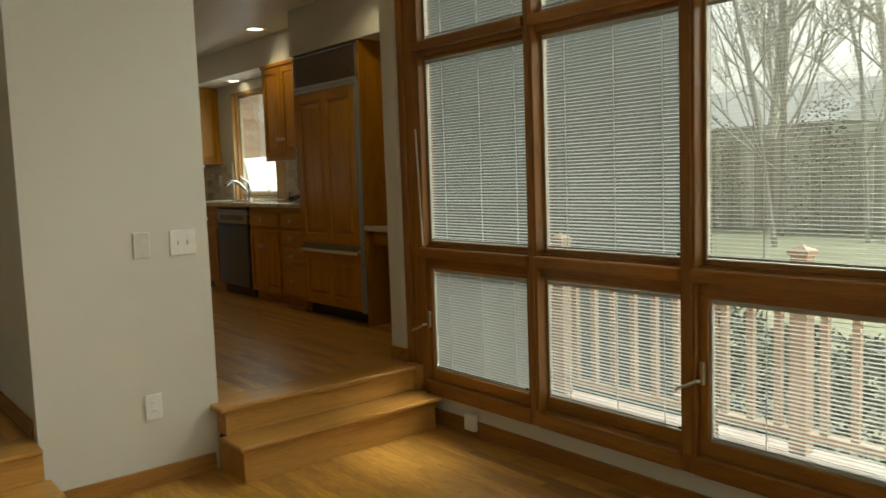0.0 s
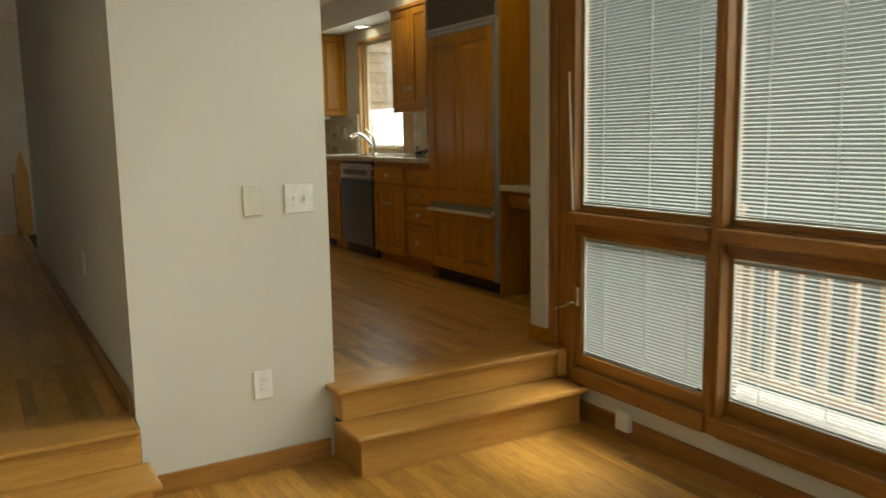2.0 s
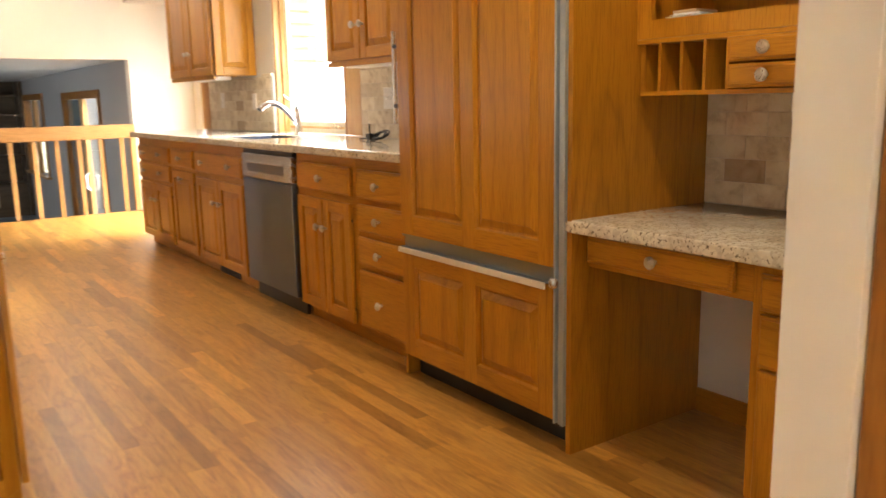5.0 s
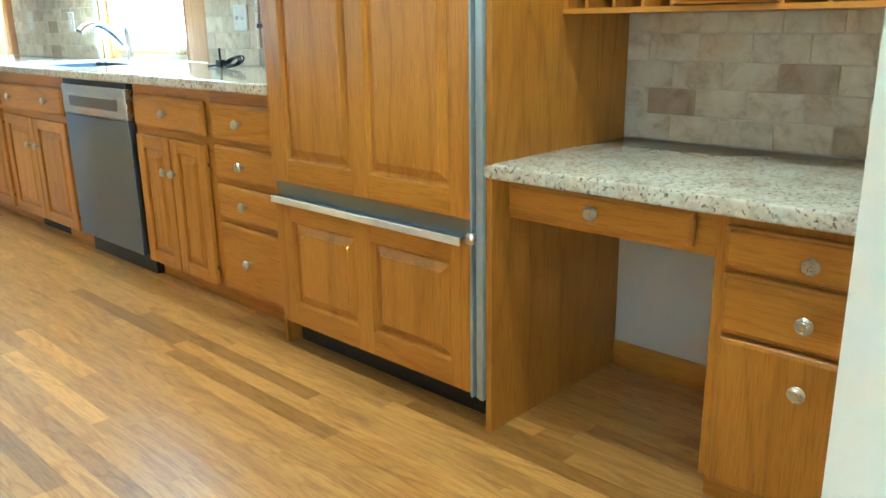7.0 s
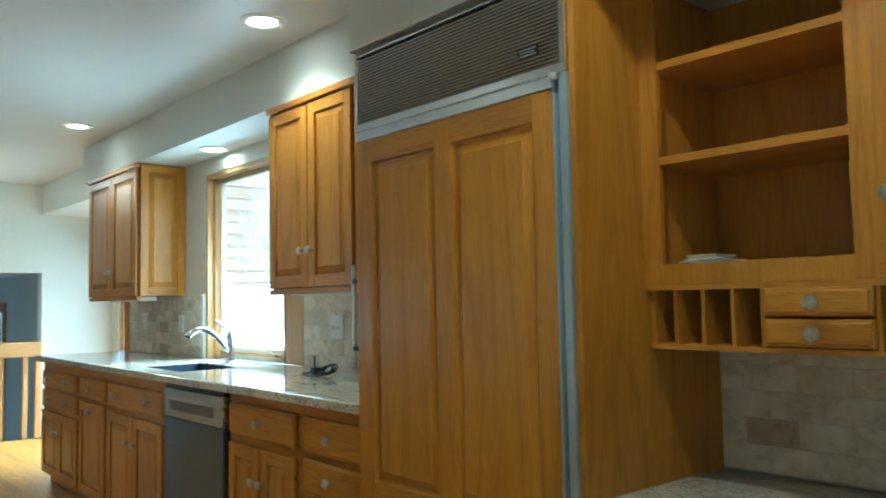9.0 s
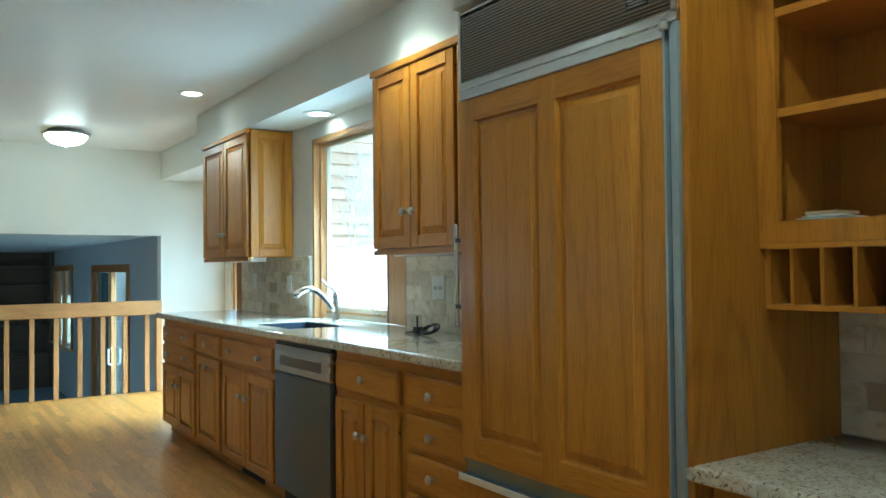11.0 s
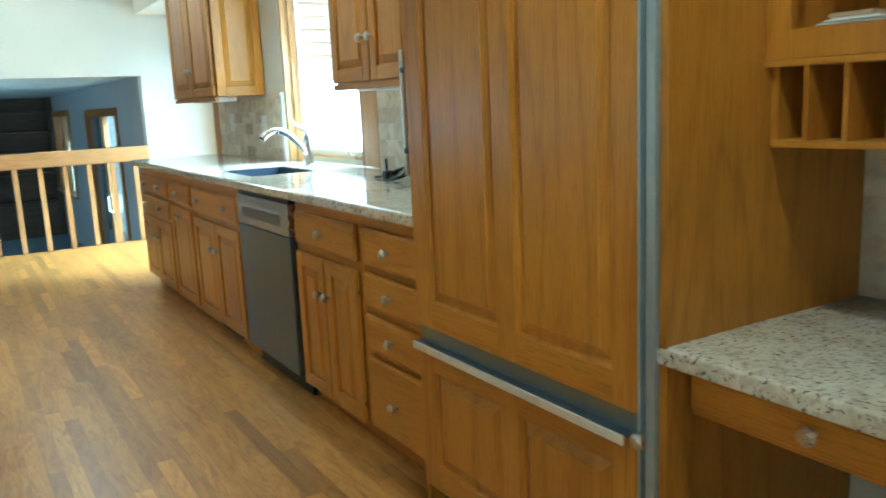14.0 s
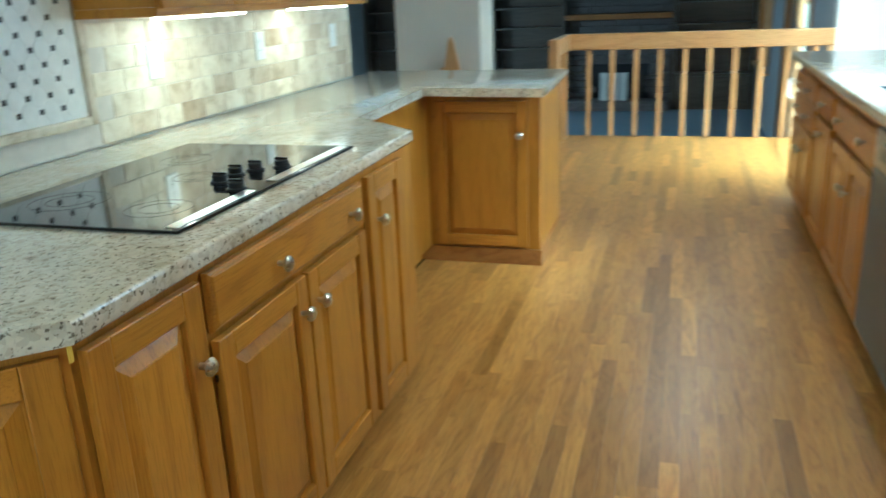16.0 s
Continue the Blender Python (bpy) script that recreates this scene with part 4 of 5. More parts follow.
part("hinge", lathe(bmesh.new(), Matrix.Translation((FX - 0.02, 5.03, 0.545)), [(0.014, 0), (0.016, 0.004), (0.016, 0.022), (0.010, 0.03)]), steel_h, fr, "steel hinge knuckle", smooth=True)
part("hinge", lathe(bmesh.new(), Matrix.Translation((FX - 0.012, 5.035, 1.815)), [(0.012, 0), (0.014, 0.004), (0.014, 0.02), (0.008, 0.026)]), steel_h, fr, "steel hinge knuckle", smooth=True)
for y0, y1, dx in ((5.042, 5.0495, -0.003), (5.0345, 5.0415, 0.011), (5.0205, 5.034, 0.004), (5.006, 5.020, -0.001)):
    part("edge_trim", boxes((FX + dx, FX + 0.02, y0, y1, 0.09, 1.835), bevel=0.001), dark_seal if dx > 0.008 else channel_steel, fr, "polished steel edge trim")
part("top_trim", boxes((FX - 0.004, FX + 0.02, 5.006, 5.937, 1.8365, 1.862), (FX - 0.001, FX + 0.02, 5.052, 5.937, 1.803, 1.8355), bevel=0.003), steel_h, fr, "polished steel trim")
for y0, y1 in ((5.006, 5.022), (5.922, 5.937)):
    part("grille_frame", boxes((FX - 0.003, FX + 0.02, y0, y1, 1.863, 2.10)), steel_h, fr)
part("grille_frame", boxes((FX - 0.003, FX + 0.02, 5.023, 5.921, 2.093, 2.10)), steel_h, fr)
part("grille_back", boxes((FX + 0.016, FX + 0.02, 5.023, 5.921, 1.863, 2.092)), dark_gap, fr)
louvre = bpy.data.meshes.new("louvre")
bm = bmesh.new()
box(bm, -0.007, 0.007, -0.449, 0.449, -0.0032, 0.0032)
bmesh.ops.rotate(bm, verts=bm.verts, cent=(0, 0, 0), matrix=Euler((0, radians(-28), 0)).to_matrix())
bm.to_mesh(louvre)
bm.free()
louvre.materials.append(metal("dark_bronze_louvre", (0.30, 0.275, 0.24), 0.42))
for k in range(22):
    o = new("louvre", louvre)
    o.parent = fr
    o.location = Vector((FX + 0.008, 5.472, 1.869 + k * 0.0102)) - fr.location
bdg = part("badge", boxes((FX - 0.004, FX - 0.0005, 5.095, 5.168, 1.900, 1.930), bevel=0.001), black, fr, "small dark badge")
for k in range(3):
    part("badge_bar", boxes((FX - 0.0055, FX - 0.0042, 5.10 + 0.005 * (k % 2), 5.163 - 0.005 * (k % 2), 1.904 + k * 0.0085, 1.908 + k * 0.0085)), steel_h, bdg)
part("toe_grille", boxes((FX + 0.075, FX + 0.095, 5.03, 5.94, 0.0, 0.088)), black, fr)

tagged(part("tall_side_panel", boxes((3.20, 3.868, 4.984, 5.004, 0.0, 2.122), bevel=0.001), oak_v), "tall honey oak side panel of the refrigerator", "side panel")
tagged(part("filler_panel", boxes((3.215, 3.868, 5.957, 5.974, 0.0, 2.122), bevel=0.001), oak_v), "narrow honey oak filler panel beside the refrigerator", "side panel")

# ---- the desk ----
slab("desk_countertop", [(3.195, 3.957), (KD - 0.003, 3.957), (KD - 0.003, 4.983), (3.199, 4.983), (3.195, 5.012)],
     0.717, 0.757, "cream granite desk top with dark flecks and an eased edge")
dk = group_thing("desk_cabinet", 3.55, 4.2, 0, "honey oak desk cabinet with two drawers above a door", "cabinet")
part("body", boxes((F + 0.0245, KD - 0.002, 3.958, 4.41, 0.075, 0.715)), oak_v, dk)
part("toe_kick", boxes((F + 0.06, F + 0.08, 3.958, 4.41, 0, 0.074)), oak_h, dk)
drawer_front(dk, MR, -4.382, -3.985, 0.592, 0.685, oak_h, [(-4.195, 0.636)])
drawer_front(dk, MR, -4.380, -3.985, 0.446, 0.582, oak_h, [(-4.195, 0.512)])
bm = loft(bmesh.new(), MR, -4.376, -3.985, 0.08, 0.437, [(0, -0.02), (0, -0.006), (0.003, -0.002), (0.012, 0)])
d = part("door", bm, oak_v, dk)
knob(d, MR, -4.195, 0.362)
dd = group_thing("pencil_drawer_unit", 3.4, 4.7, 0.6, "shallow honey oak pencil drawer below the desk top", "drawer")
part("apron", boxes((F + 0.0245, F + 0.045, 4.411, 4.983, 0.605, 0.716)), oak_h, dd)
drawer_front(dd, MR, -4.975, -4.458, 0.622, 0.702, oak_h, [(-4.705, 0.665)])

# ---- open shelf unit above the desk ----
NX = 3.47
nk = group_thing("desk_shelf_unit", 3.67, 4.47, 1.122, "honey oak wall unit with open shelves, pigeonholes and small drawers", "shelf unit")
part("back", boxes((KD - 0.012, KD - 0.002, 3.958, 4.983, 1.122, 2.122)), oak_v, nk)
part("side", boxes((NX + 0.02, KD - 0.012, 4.965, 4.983, 1.122, 2.122)), oak_v, nk)
part("side", boxes((NX + 0.02, KD - 0.012, 3.958, 3.976, 1.122, 2.122)), oak_v, nk)
part("divider", boxes((NX + 0.02, KD - 0.012, 4.395, 4.413, 1.285, 2.122)), oak_v, nk)
part("bottom_board", boxes((NX + 0.001, KD - 0.012, 3.976, 4.965, 1.122, 1.135)), oak_h, nk)
part("bottom_board", boxes((NX + 0.020, KD - 0.012, 3.976, 4.965, 1.276, 1.290)), oak_h, nk)
part("face_frame", boxes((NX, NX + 0.0195, 4.93, 4.983, 1.2905, 2.122), (NX, NX + 0.0195, 4.345, 4.44, 1.2905, 2.122), (NX, NX + 0.0195, 4.44, 4.93, 1.2905, 1.345), (NX, NX + 0.0195, 4.44, 4.93, 2.07, 2.122)), oak_v, nk)
part("face_frame", boxes((NX, NX + 0.0195, 3.958, 4.345, 1.2905, 1.33), (NX, NX + 0.0195, 3.958, 4.345, 2.09, 2.122)), oak_h, nk)
for z in (1.622, 1.880):
    part("shelf", boxes((NX + 0.006, KD - 0.0125, 4.4135, 4.9645, z - 0.011, z + 0.011), bevel=0.001), oak_h, nk)
part("shelf", boxes((NX + 0.02, KD - 0.0125, 4.4135, 4.9645, 1.325, 1.343)), oak_h, nk)
for y in (4.895, 4.815, 4.734, 4.657, 4.396, 4.297, 4.205, 4.11, 4.02):
    part("pigeonhole_divider", boxes((NX + 0.002, KD - 0.0125, y - 0.005, y + 0.005, 1.1355, 1.2755)), oak_v, nk)
part("pigeonhole_top", boxes((NX + 0.001, NX + 0.019, 3.958, 4.983, 1.277, 1.2895)), oak_h, nk)
MN = facing((NX - 0.012, 0, 0), (-1, 0, 0))
for z0, z1 in ((1.209, 1.276), (1.138, 1.203)):
    drawer_front(nk, MN, -4.650, -4.403, z0, z1, oak_h, [(-4.527, (z0 + z1) / 2)])
raised_door(nk, MN, -4.385, -3.965, 1.322, 2.085, oak_v, (-4.352, 1.47))

# papers on the lower shelf
pp = group_thing("paper_pile", 3.56, 4.83, 1.344, "loose white papers with a tan booklet on the shelf", "papers")
for k in range(4):
    bm = boxes((3.480 + 0.004 * k, 3.60 + 0.002 * k, 4.755 + 0.006 * k, 4.90 - 0.012 * k, 1.3445 + 0.003 * k, 1.3468 + 0.003 * k))
    for v in bm.verts:
        v.co.z += 0.02 * max(0.0, (v.co.y - 4.83)) * (k % 2) + 0.003 * math.sin(v.co.x * 70 + k)
    part("sheet", bm, paper, pp)
bm = boxes((3.50, 3.60, 4.79, 4.875, 1.360, 1.368), bevel=0.002)
part("booklet", bm, plain("tan_card", (0.45, 0.33, 0.19), 0.7), pp, "tan folded booklet")


# ---- wall cabinets ----
U = 3.54
MU = facing((U - 0.0, 0, 0), (-1, 0, 0))


def wall_cabinet(y0, y1, z0, z1, label, doors, end_panel=False):
    th = group_thing("wall_cabinet", U + 0.17, (y0 + y1) / 2, z0, label, "cabinet", "wall cabinets of the sink run")
    part("body", boxes((U + 0.0245, KX - 0.002, y0, y1, z0 + 0.012, z1)), oak_v, th)
    part("light_rail", boxes((U + 0.008, U + 0.03, y0, y1, z0 - 0.012, z0 + 0.012)), oak_h, th)
    part("crown", boxes((U - 0.012, U + 0.0195, y0 - 0.012, y1 + 0.0, z1 - 0.03, z1 + 0.004), bevel=0.006), oak_h, th)
    for a, b, ky in doors:
        raised_door(th, MU, -b, -a, z0 + 0.018, z1 - 0.034, oak_v, (-ky, z0 + 0.185) if ky else None)
    if end_panel:
        me_m = facing((0, y0 - 0.0205, 0), (0, -1, 0))
        raised_door(th, me_m, U + 0.022, KX - 0.004, z0 + 0.014, z1 - 0.004, oak_v, None, "end_panel")
    return th


wall_cabinet(8.995, 9.985, 1.315, 2.21, "honey oak wall cabinet with two doors and a panelled end", [(9.005, 9.485, 9.45), (9.495, 9.98, 9.53)], True)
wall_cabinet(6.475, 7.205, 1.315, 2.21, "honey oak wall cabinet with two doors beside the window", [(6.485, 6.835, 6.80), (6.845, 7.195, 6.88)])
wall_cabinet(5.98, 6.465, 1.315, 2.21, "narrow honey oak wall cabinet next to the refrigerator", [(5.99, 6.455, None)])
for y0, y1 in ((6.55, 7.1), (9.1, 9.7)):
    tagged(part("under_cabinet_light", boxes((3.60, 3.72, y0, y1, 1.2965, 1.3265), bevel=0.003), white_plastic), "slim white light bar under a wall cabinet", "light")

# long steel bar leaning by the cabinets
kb = group_thing("towel_bar", 3.225, 6.0, 1.03, "slim upright brushed steel bar on the filler panel", "bar")
part("rod", tube(bmesh.new(), [(3.225, 6.012, 1.03), (3.225, 6.012, 1.39)], 0.009, 10), steel_h, kb, smooth=True)
for z in (1.095, 1.325):
    part("clip", boxes((3.216, 3.234, 5.9725, 6.008, z, z + 0.014)), black, kb)


# ---- outlets and switches ----
def plate(m, u, v, w, h, mat, label, kind, cat="outlet"):
    th = group_thing(kind, *(m @ Vector((u, v, 0.003))), label, cat)
    part("cover_plate", loft(bmesh.new(), m, u - w / 2, u + w / 2, v - h / 2, v + h / 2, [(0, 0), (0, 0.004), (0.003, 0.0065)]), mat, th)
    n = max(1, round(w / 0.06))
    for k in range(n):
        cu = u + (k - (n - 1) / 2) * 0.046
        if kind == "wall_outlet":
            for dv in (-0.02, 0.02):
                r = part("receptacle", loft(bmesh.new(), m, cu - 0.013, cu + 0.013, v + dv - 0.012, v + dv + 0.012, [(0, 0.006), (0.001, 0.0085)]), mat, th)
                for du in (-0.005, 0.005):
                    part("slot", loft(bmesh.new(), m, cu + du - 0.001, cu + du + 0.001, v + dv - 0.003, v + dv + 0.005, [(0, 0.0080), (0, 0.0088)]), black, r)
        elif kind == "light_switch":
            part("toggle", loft(bmesh.new(), m, cu - 0.004, cu + 0.004, v - 0.010, v + 0.010, [(0, 0.006), (0.002, 0.016)]), mat, th)
            for dv in (-0.028, 0.028):
                part("screw", loft(bmesh.new(), m, cu - 0.003, cu + 0.003, v + dv - 0.003, v + dv + 0.003, [(0, 0.006), (0.001, 0.0075)]), nickel, th)
        else:
            for dv in (-0.04, 0.04):
                part("screw", loft(bmesh.new(), m, cu - 0.003, cu + 0.003, v + dv - 0.003, v + dv + 0.003, [(0, 0.006), (0.001, 0.0075)]), mat, th)
    return th


MD = facing((0, WY, 0), (0, -1, 0))
plate(MD, 1.369, 0.833, 0.128, 0.122, white_plastic, "white double toggle light switch on the painted wall", "light_switch", "switch")
plate(MD, 1.170, 0.833, 0.080, 0.125, almond_plastic, "blank almond cover plate on the painted wall", "blank_plate", "cover plate")
plate(MD, 1.175, 0.051, 0.080, 0.122, white_plastic, "white duplex outlet low on the painted wall", "wall_outlet")
MK = facing((KX - 0.008, 0, 0), (-1, 0, 0))
plate(MK, -7.10, 1.137, 0.115, 0.118, white_plastic, "white double switch plate on the tiled wall", "light_switch", "switch")
plate(MK, -9.70, 1.152, 0.075, 0.118, white_plastic, "white outlet on the tiled wall", "wall_outlet")
plate(MK, -9.03, 1.138, 0.075, 0.118, white_plastic, "white outlet on the tiled wall", "wall_outlet")
ML = facing((0.788, 0, 0), (1, 0, 0))
for y in (7.16, 7.92, 8.71):
    plate(ML, y, 1.155, 0.075, 0.118, white_plastic, "white outlet on the tiled wall behind the cooktop", "wall_outlet")
MH = facing((0.659, 0, 0), (-1, 0, 0))
plate(MH, -5.2, 0.45, 0.075, 0.118, white_plastic, "white outlet on the hall wall", "wall_outlet")
MW = facing((2.745, 0, 0), (-1, 0, 0))
bx = group_thing("floor_outlet_box", 2.74, 3.29, -0.25, "small white surface box on the baseboard", "outlet box")
part("box", boxes((2.700, 2.7295, 3.25, 3.335, -0.30, -0.205), bevel=0.006), white_plastic, bx)


# ---- cooktop side ----
XC = 1.745
MC = facing((XC, 0, 0), (1, 0, 0))       # u = y
ck = group_thing("cooktop_cabinet", 1.4, 6.3, 0, "honey oak cooktop cabinet with drawer and four raised-panel doors", "cabinet")
body = [(0.79, 5.24), (1.40, 5.24), (XC - 0.0245, 5.565), (XC - 0.0245, 7.17), (1.42, 7.42), (0.79, 7.42)]
part("body", prism(bmesh.new(), body, 0.085, 0.873), oak_v, ck)
part("toe_kick", prism(bmesh.new(), [(x - 0.06 if x > 1.3 else x, y) for x, y in body], 0.0, 0.084), oak_h, ck)
drawer_front(ck, MC, 5.915, 6.69, 0.735, 0.857, oak_h, [(6.18, 0.79), (6.59, 0.79)])
raised_door(ck, MC, 5.915, 6.305, 0.12, 0.718, oak_v, (6.265, 0.635))
raised_door(ck, MC, 6.315, 6.69, 0.12, 0.718, oak_v, (6.355, 0.635))
raised_door(ck, MC, 5.575, 5.88, 0.12, 0.855, oak_v, (5.845, 0.70), hinges=False)
raised_door(ck, MC, 6.73, 7.02, 0.12, 0.858, oak_v, (6.79, 0.72))
ang = Vector((0.7, -0.72, 0)).normalized()
MA = facing((XC - 0.02, 5.548, 0), ang)
raised_door(ck, MA, -0.45, -0.006, 0.12, 0.855, oak_v)

lb = group_thing("left_base_cabinet", 1.1, 4.9, 0, "honey oak base cabinet along the hall wall", "cabinet")
part("body", boxes((0.79, 1.36, 4.55, 5.235, 0.085, 0.873)), oak_v, lb)
part("toe_kick", boxes((0.79, 1.30, 4.55, 5.235, 0.0, 0.084)), oak_h, lb)
raised_door(lb, facing((1.382, 0, 0), (1, 0, 0)), 4.57, 5.21, 0.12, 0.86, oak_v, (5.15, 0.7))

bb = group_thing("corner_cabinet", 1.1, 7.9, 0, "honey oak corner base cabinet between cooktop and peninsula", "cabinet")
part("body", boxes((0.79, 1.36, 7.425, 8.495, 0.085, 0.873)), oak_v, bb)
part("toe_kick", boxes((0.79, 1.30, 7.425, 8.495, 0.0, 0.084)), oak_h, bb)

PY = 8.50
MP = facing((0, PY - 0.017, 0), (0, -1, 0))      # u = x
pn = group_thing("peninsula_cabinet", 1.6, 8.85, 0, "honey oak peninsula cabinet with one raised-panel door", "cabinet")
part("body", boxes((0.79, 1.93, PY + 0.021, 9.18, 0.085, 0.873)), oak_v, pn)
part("toe_kick", boxes((1.20, 1.925, PY + 0.03, 9.14, 0.0, 0.084)), oak_x, pn)
part("face_frame", boxes((1.285, 1.93, PY + 0.004, PY + 0.0205, 0.085, 0.872)), oak_v, pn)
raised_door(pn, MP, 1.40, 1.872, 0.10, 0.835, oak_v, (1.835, 0.672))
# same oak in toe shade; the shade is put in as a darker wood
part("base_moulding", boxes((1.27, 1.94, PY - 0.004, PY + 0.03, 0.0, 0.083), (1.925, 1.94, PY + 0.03, 9.18, 0, 0.083), bevel=0.003), window_wood_y, pn, "base moulding with toe shade in its dark colour")

slab("cooktop_countertop", [(0.79, 4.52), (1.40, 4.52), (1.40, 5.22), (1.752, 5.548), (1.725, 7.20), (1.415, 7.46), (1.385, 8.38), (1.985, 8.30), (1.96, 9.24), (0.79, 9.24)],
     CZ - 0.04, CZ, "cream granite countertop with dark flecks around the cooktop")

tg = tagged(part("yellow_tag", boxes((1.738, 1.741, 5.545, 5.553, 0.848, 0.874)), plain("yellow_tape", (0.75, 0.55, 0.06), 0.6)), "tiny yellow tape tag under the granite corner", "tag")
ct = group_thing("cooktop", 1.36, 6.41, CZ, "black ceramic glass electric cooktop with knobs and strips for its edge reflection", "cooktop")
part("glass_top", boxes((1.085, 1.652, 5.965, 6.865, CZ + 0.001, CZ + 0.008), bevel=0.002), ceran, ct)
# bright reflection along the glass edge, laid on as two pale metal strips
for e0, e1, f0, f1 in ((1.610, 1.640, 5.985, 6.30), (1.610, 1.640, 6.40, 6.845)):
    part("steel_strip", boxes((e0, e1, f0, f1, CZ + 0.0081, CZ + 0.0095)), metal("pale_reflection_metal", (0.8, 0.8, 0.78), 0.3), ct, "pale strip standing for light reflected in the glass")
ring_mat = plain("printed_grey_ring", (0.07, 0.07, 0.07), 0.2)
for cx, cy, r in ((1.24, 6.15, 0.09), (1.24, 6.62, 0.075), (1.50, 6.12, 0.075), (1.40, 6.42, 0.06)):
    bm = bmesh.new()
    for rr in (r, r * 0.6):
        a = [bm.verts.new((cx + rr * math.cos(t * math.pi / 20), cy + rr * math.sin(t * math.pi / 20), CZ + 0.0083)) for t in range(40)]
        b = [bm.verts.new((cx + (rr - 0.003) * math.cos(t * math.pi / 20), cy + (rr - 0.003) * math.sin(t * math.pi / 20), CZ + 0.0083)) for t in range(40)]
        for t in range(40):
            bm.faces.new((a[t], a[(t + 1) % 40], b[(t + 1) % 40], b[t]))
    part("burner_ring", bm, ring_mat, ct)
for kx, ky in ((1.505, 6.365), (1.495, 6.455), (1.587, 6.302), (1.521, 6.510), (1.574, 6.557)):
    kk = part("control_knob", lathe(bmesh.new(), Matrix.Translation((kx, ky, CZ + 0.0085)), [(0.024, 0), (0.024, 0.004), (0.019, 0.006), (0.019, 0.018), (0.016, 0.020)], 18), black, ct, smooth=True)
    part("knob_grip", boxes((kx - 0.018, kx + 0.018, ky - 0.004, ky + 0.004, CZ + 0.0286, CZ + 0.034), bevel=0.001), black, kk)

# wall cabinets above
lu = group_thing("left_wall_cabinet", 0.95, 7.6, 1.315, "honey oak wall cabinet with lit strips underneath", "cabinet")
part("body", boxes((0.79, 1.09, 6.79, 8.46, 1.34, 2.24)), oak_v, lu)
part("light_rail", boxes((1.07, 1.092, 6.79, 8.46, 1.312, 1.3395), (0.79, 1.07, 6.79, 6.81, 1.312, 1.3395)), oak_h, lu)
MLU = facing((1.112, 0, 0), (1, 0, 0))
for k in range(4):
    a = 6.80 + k * 0.415
    raised_door(lu, MLU, a, a + 0.405, 1.335, 2.22, oak_v, (a + (0.37 if k % 2 == 0 else 0.035), 1.50))
for cy in (7.2, 8.15):
    th = group_thing("under_cabinet_strip", 0.98, cy, 1.30, "lit warm strip light under the wall cabinet", "light", "strips")
    part("housing", boxes((0.94, 1.02, cy - 0.24, cy + 0.24, 1.308, 1.3395), bevel=0.003), white_plastic, th)
    part("lens", boxes((0.945, 1.015, cy - 0.235, cy + 0.235, 1.300, 1.3075)), strip_glow, th, "glowing lens")

# ---- ceiling lamps ----
def can_light(x, y, z, label="white recessed ceiling light, lit"):
    th = group_thing("recessed_light", x, y, z, label, "light", "recessed lights")
    m = Matrix.Translation((x, y, z)) @ pose(0, 0, 0, 180)
    bm = bmesh.new()
    loops = []
    for r, w in ((0.062, 0.002), (0.075, 0.010), (0.098, 0.006), (0.100, 0.0)):
        loops.append([bm.verts.new(m @ Vector((r * math.cos(2 * math.pi * k / 32), r * math.sin(2 * math.pi * k / 32), w))) for k in range(32)])
    for a, b in zip(loops, loops[1:]):
        for k in range(32):
            bm.faces.new((a[k], a[(k + 1) % 32], b[(k + 1) % 32], b[k]))
    part("trim_ring", bm, white_plastic, th, smooth=True)
    part("lens", lathe(bmesh.new(), m, [(0.0615, 0.0005), (0.0615, 0.004), (0.03, 0.007)], 32), lamp_glow, th, "glowing lens", smooth=True)


can_light(3.29, 6.78, CEIL)
can_light(3.27, 9.35, CEIL)
# the next two are unseen fixtures for the added fill cans
can_light(2.78, 4.60, CEIL)
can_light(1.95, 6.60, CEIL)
can_light(3.755, 8.28, 2.215)
dm = group_thing("dome_light", 2.76, 11.4, CEIL, "lit frosted dome ceiling light with a nickel rim", "light")
mdn = Matrix.Translation((2.76, 11.4, CEIL)) @ pose(0, 0, 0, 180)
part("rim", lathe(bmesh.new(), mdn, [(0.15, 0.0), (0.16, 0.02), (0.20, 0.03), (0.205, 0.045), (0.19, 0.05)], 32), nickel, dm, smooth=True)
part("bowl", lathe(bmesh.new(), mdn, [(0.175, 0.051), (0.165, 0.075), (0.13, 0.105), (0.07, 0.125), (0.012, 0.132), (0.010, 0.145), (0.004, 0.148)], 32), lamp_glow, dm, "glowing frosted bowl", smooth=True)

# ---- railing ----
rl = group_thing("railing", 2.65, 12.28, 0, "pale oak railing with square balusters at the floor edge", "railing")
part("handrail", boxes((1.50, 3.798, 12.245, 12.315, 0.790, 0.935), bevel=0.012), oak_pale, rl)
part("return_rail", boxes((1.50, 1.57, 11.55, 12.244, 0.791, 0.934), bevel=0.012), oak_pale, rl)
part("newel_post", boxes((3.74, 3.797, 12.25, 12.31, 0.0, 0.789), bevel=0.004), oak_pale_v, rl)
part("newel_post", boxes((1.495, 1.575, 11.47, 11.549, 0.0, 0.934), bevel=0.006), oak_pale_v, rl)
bal = bpy.data.meshes.new("baluster")
bm = boxes((-0.022, 0.022, -0.016, 0.016, -0.3935, 0.3935), bevel=0.002)
bm.to_mesh(bal)
bm.free()
bal.materials.append(oak_pale_v)
pos = [(1.74 + k * 0.2125, 12.28) for k in range(10)] + [(1.535, 11.75), (1.535, 11.97), (1.535, 12.18)]
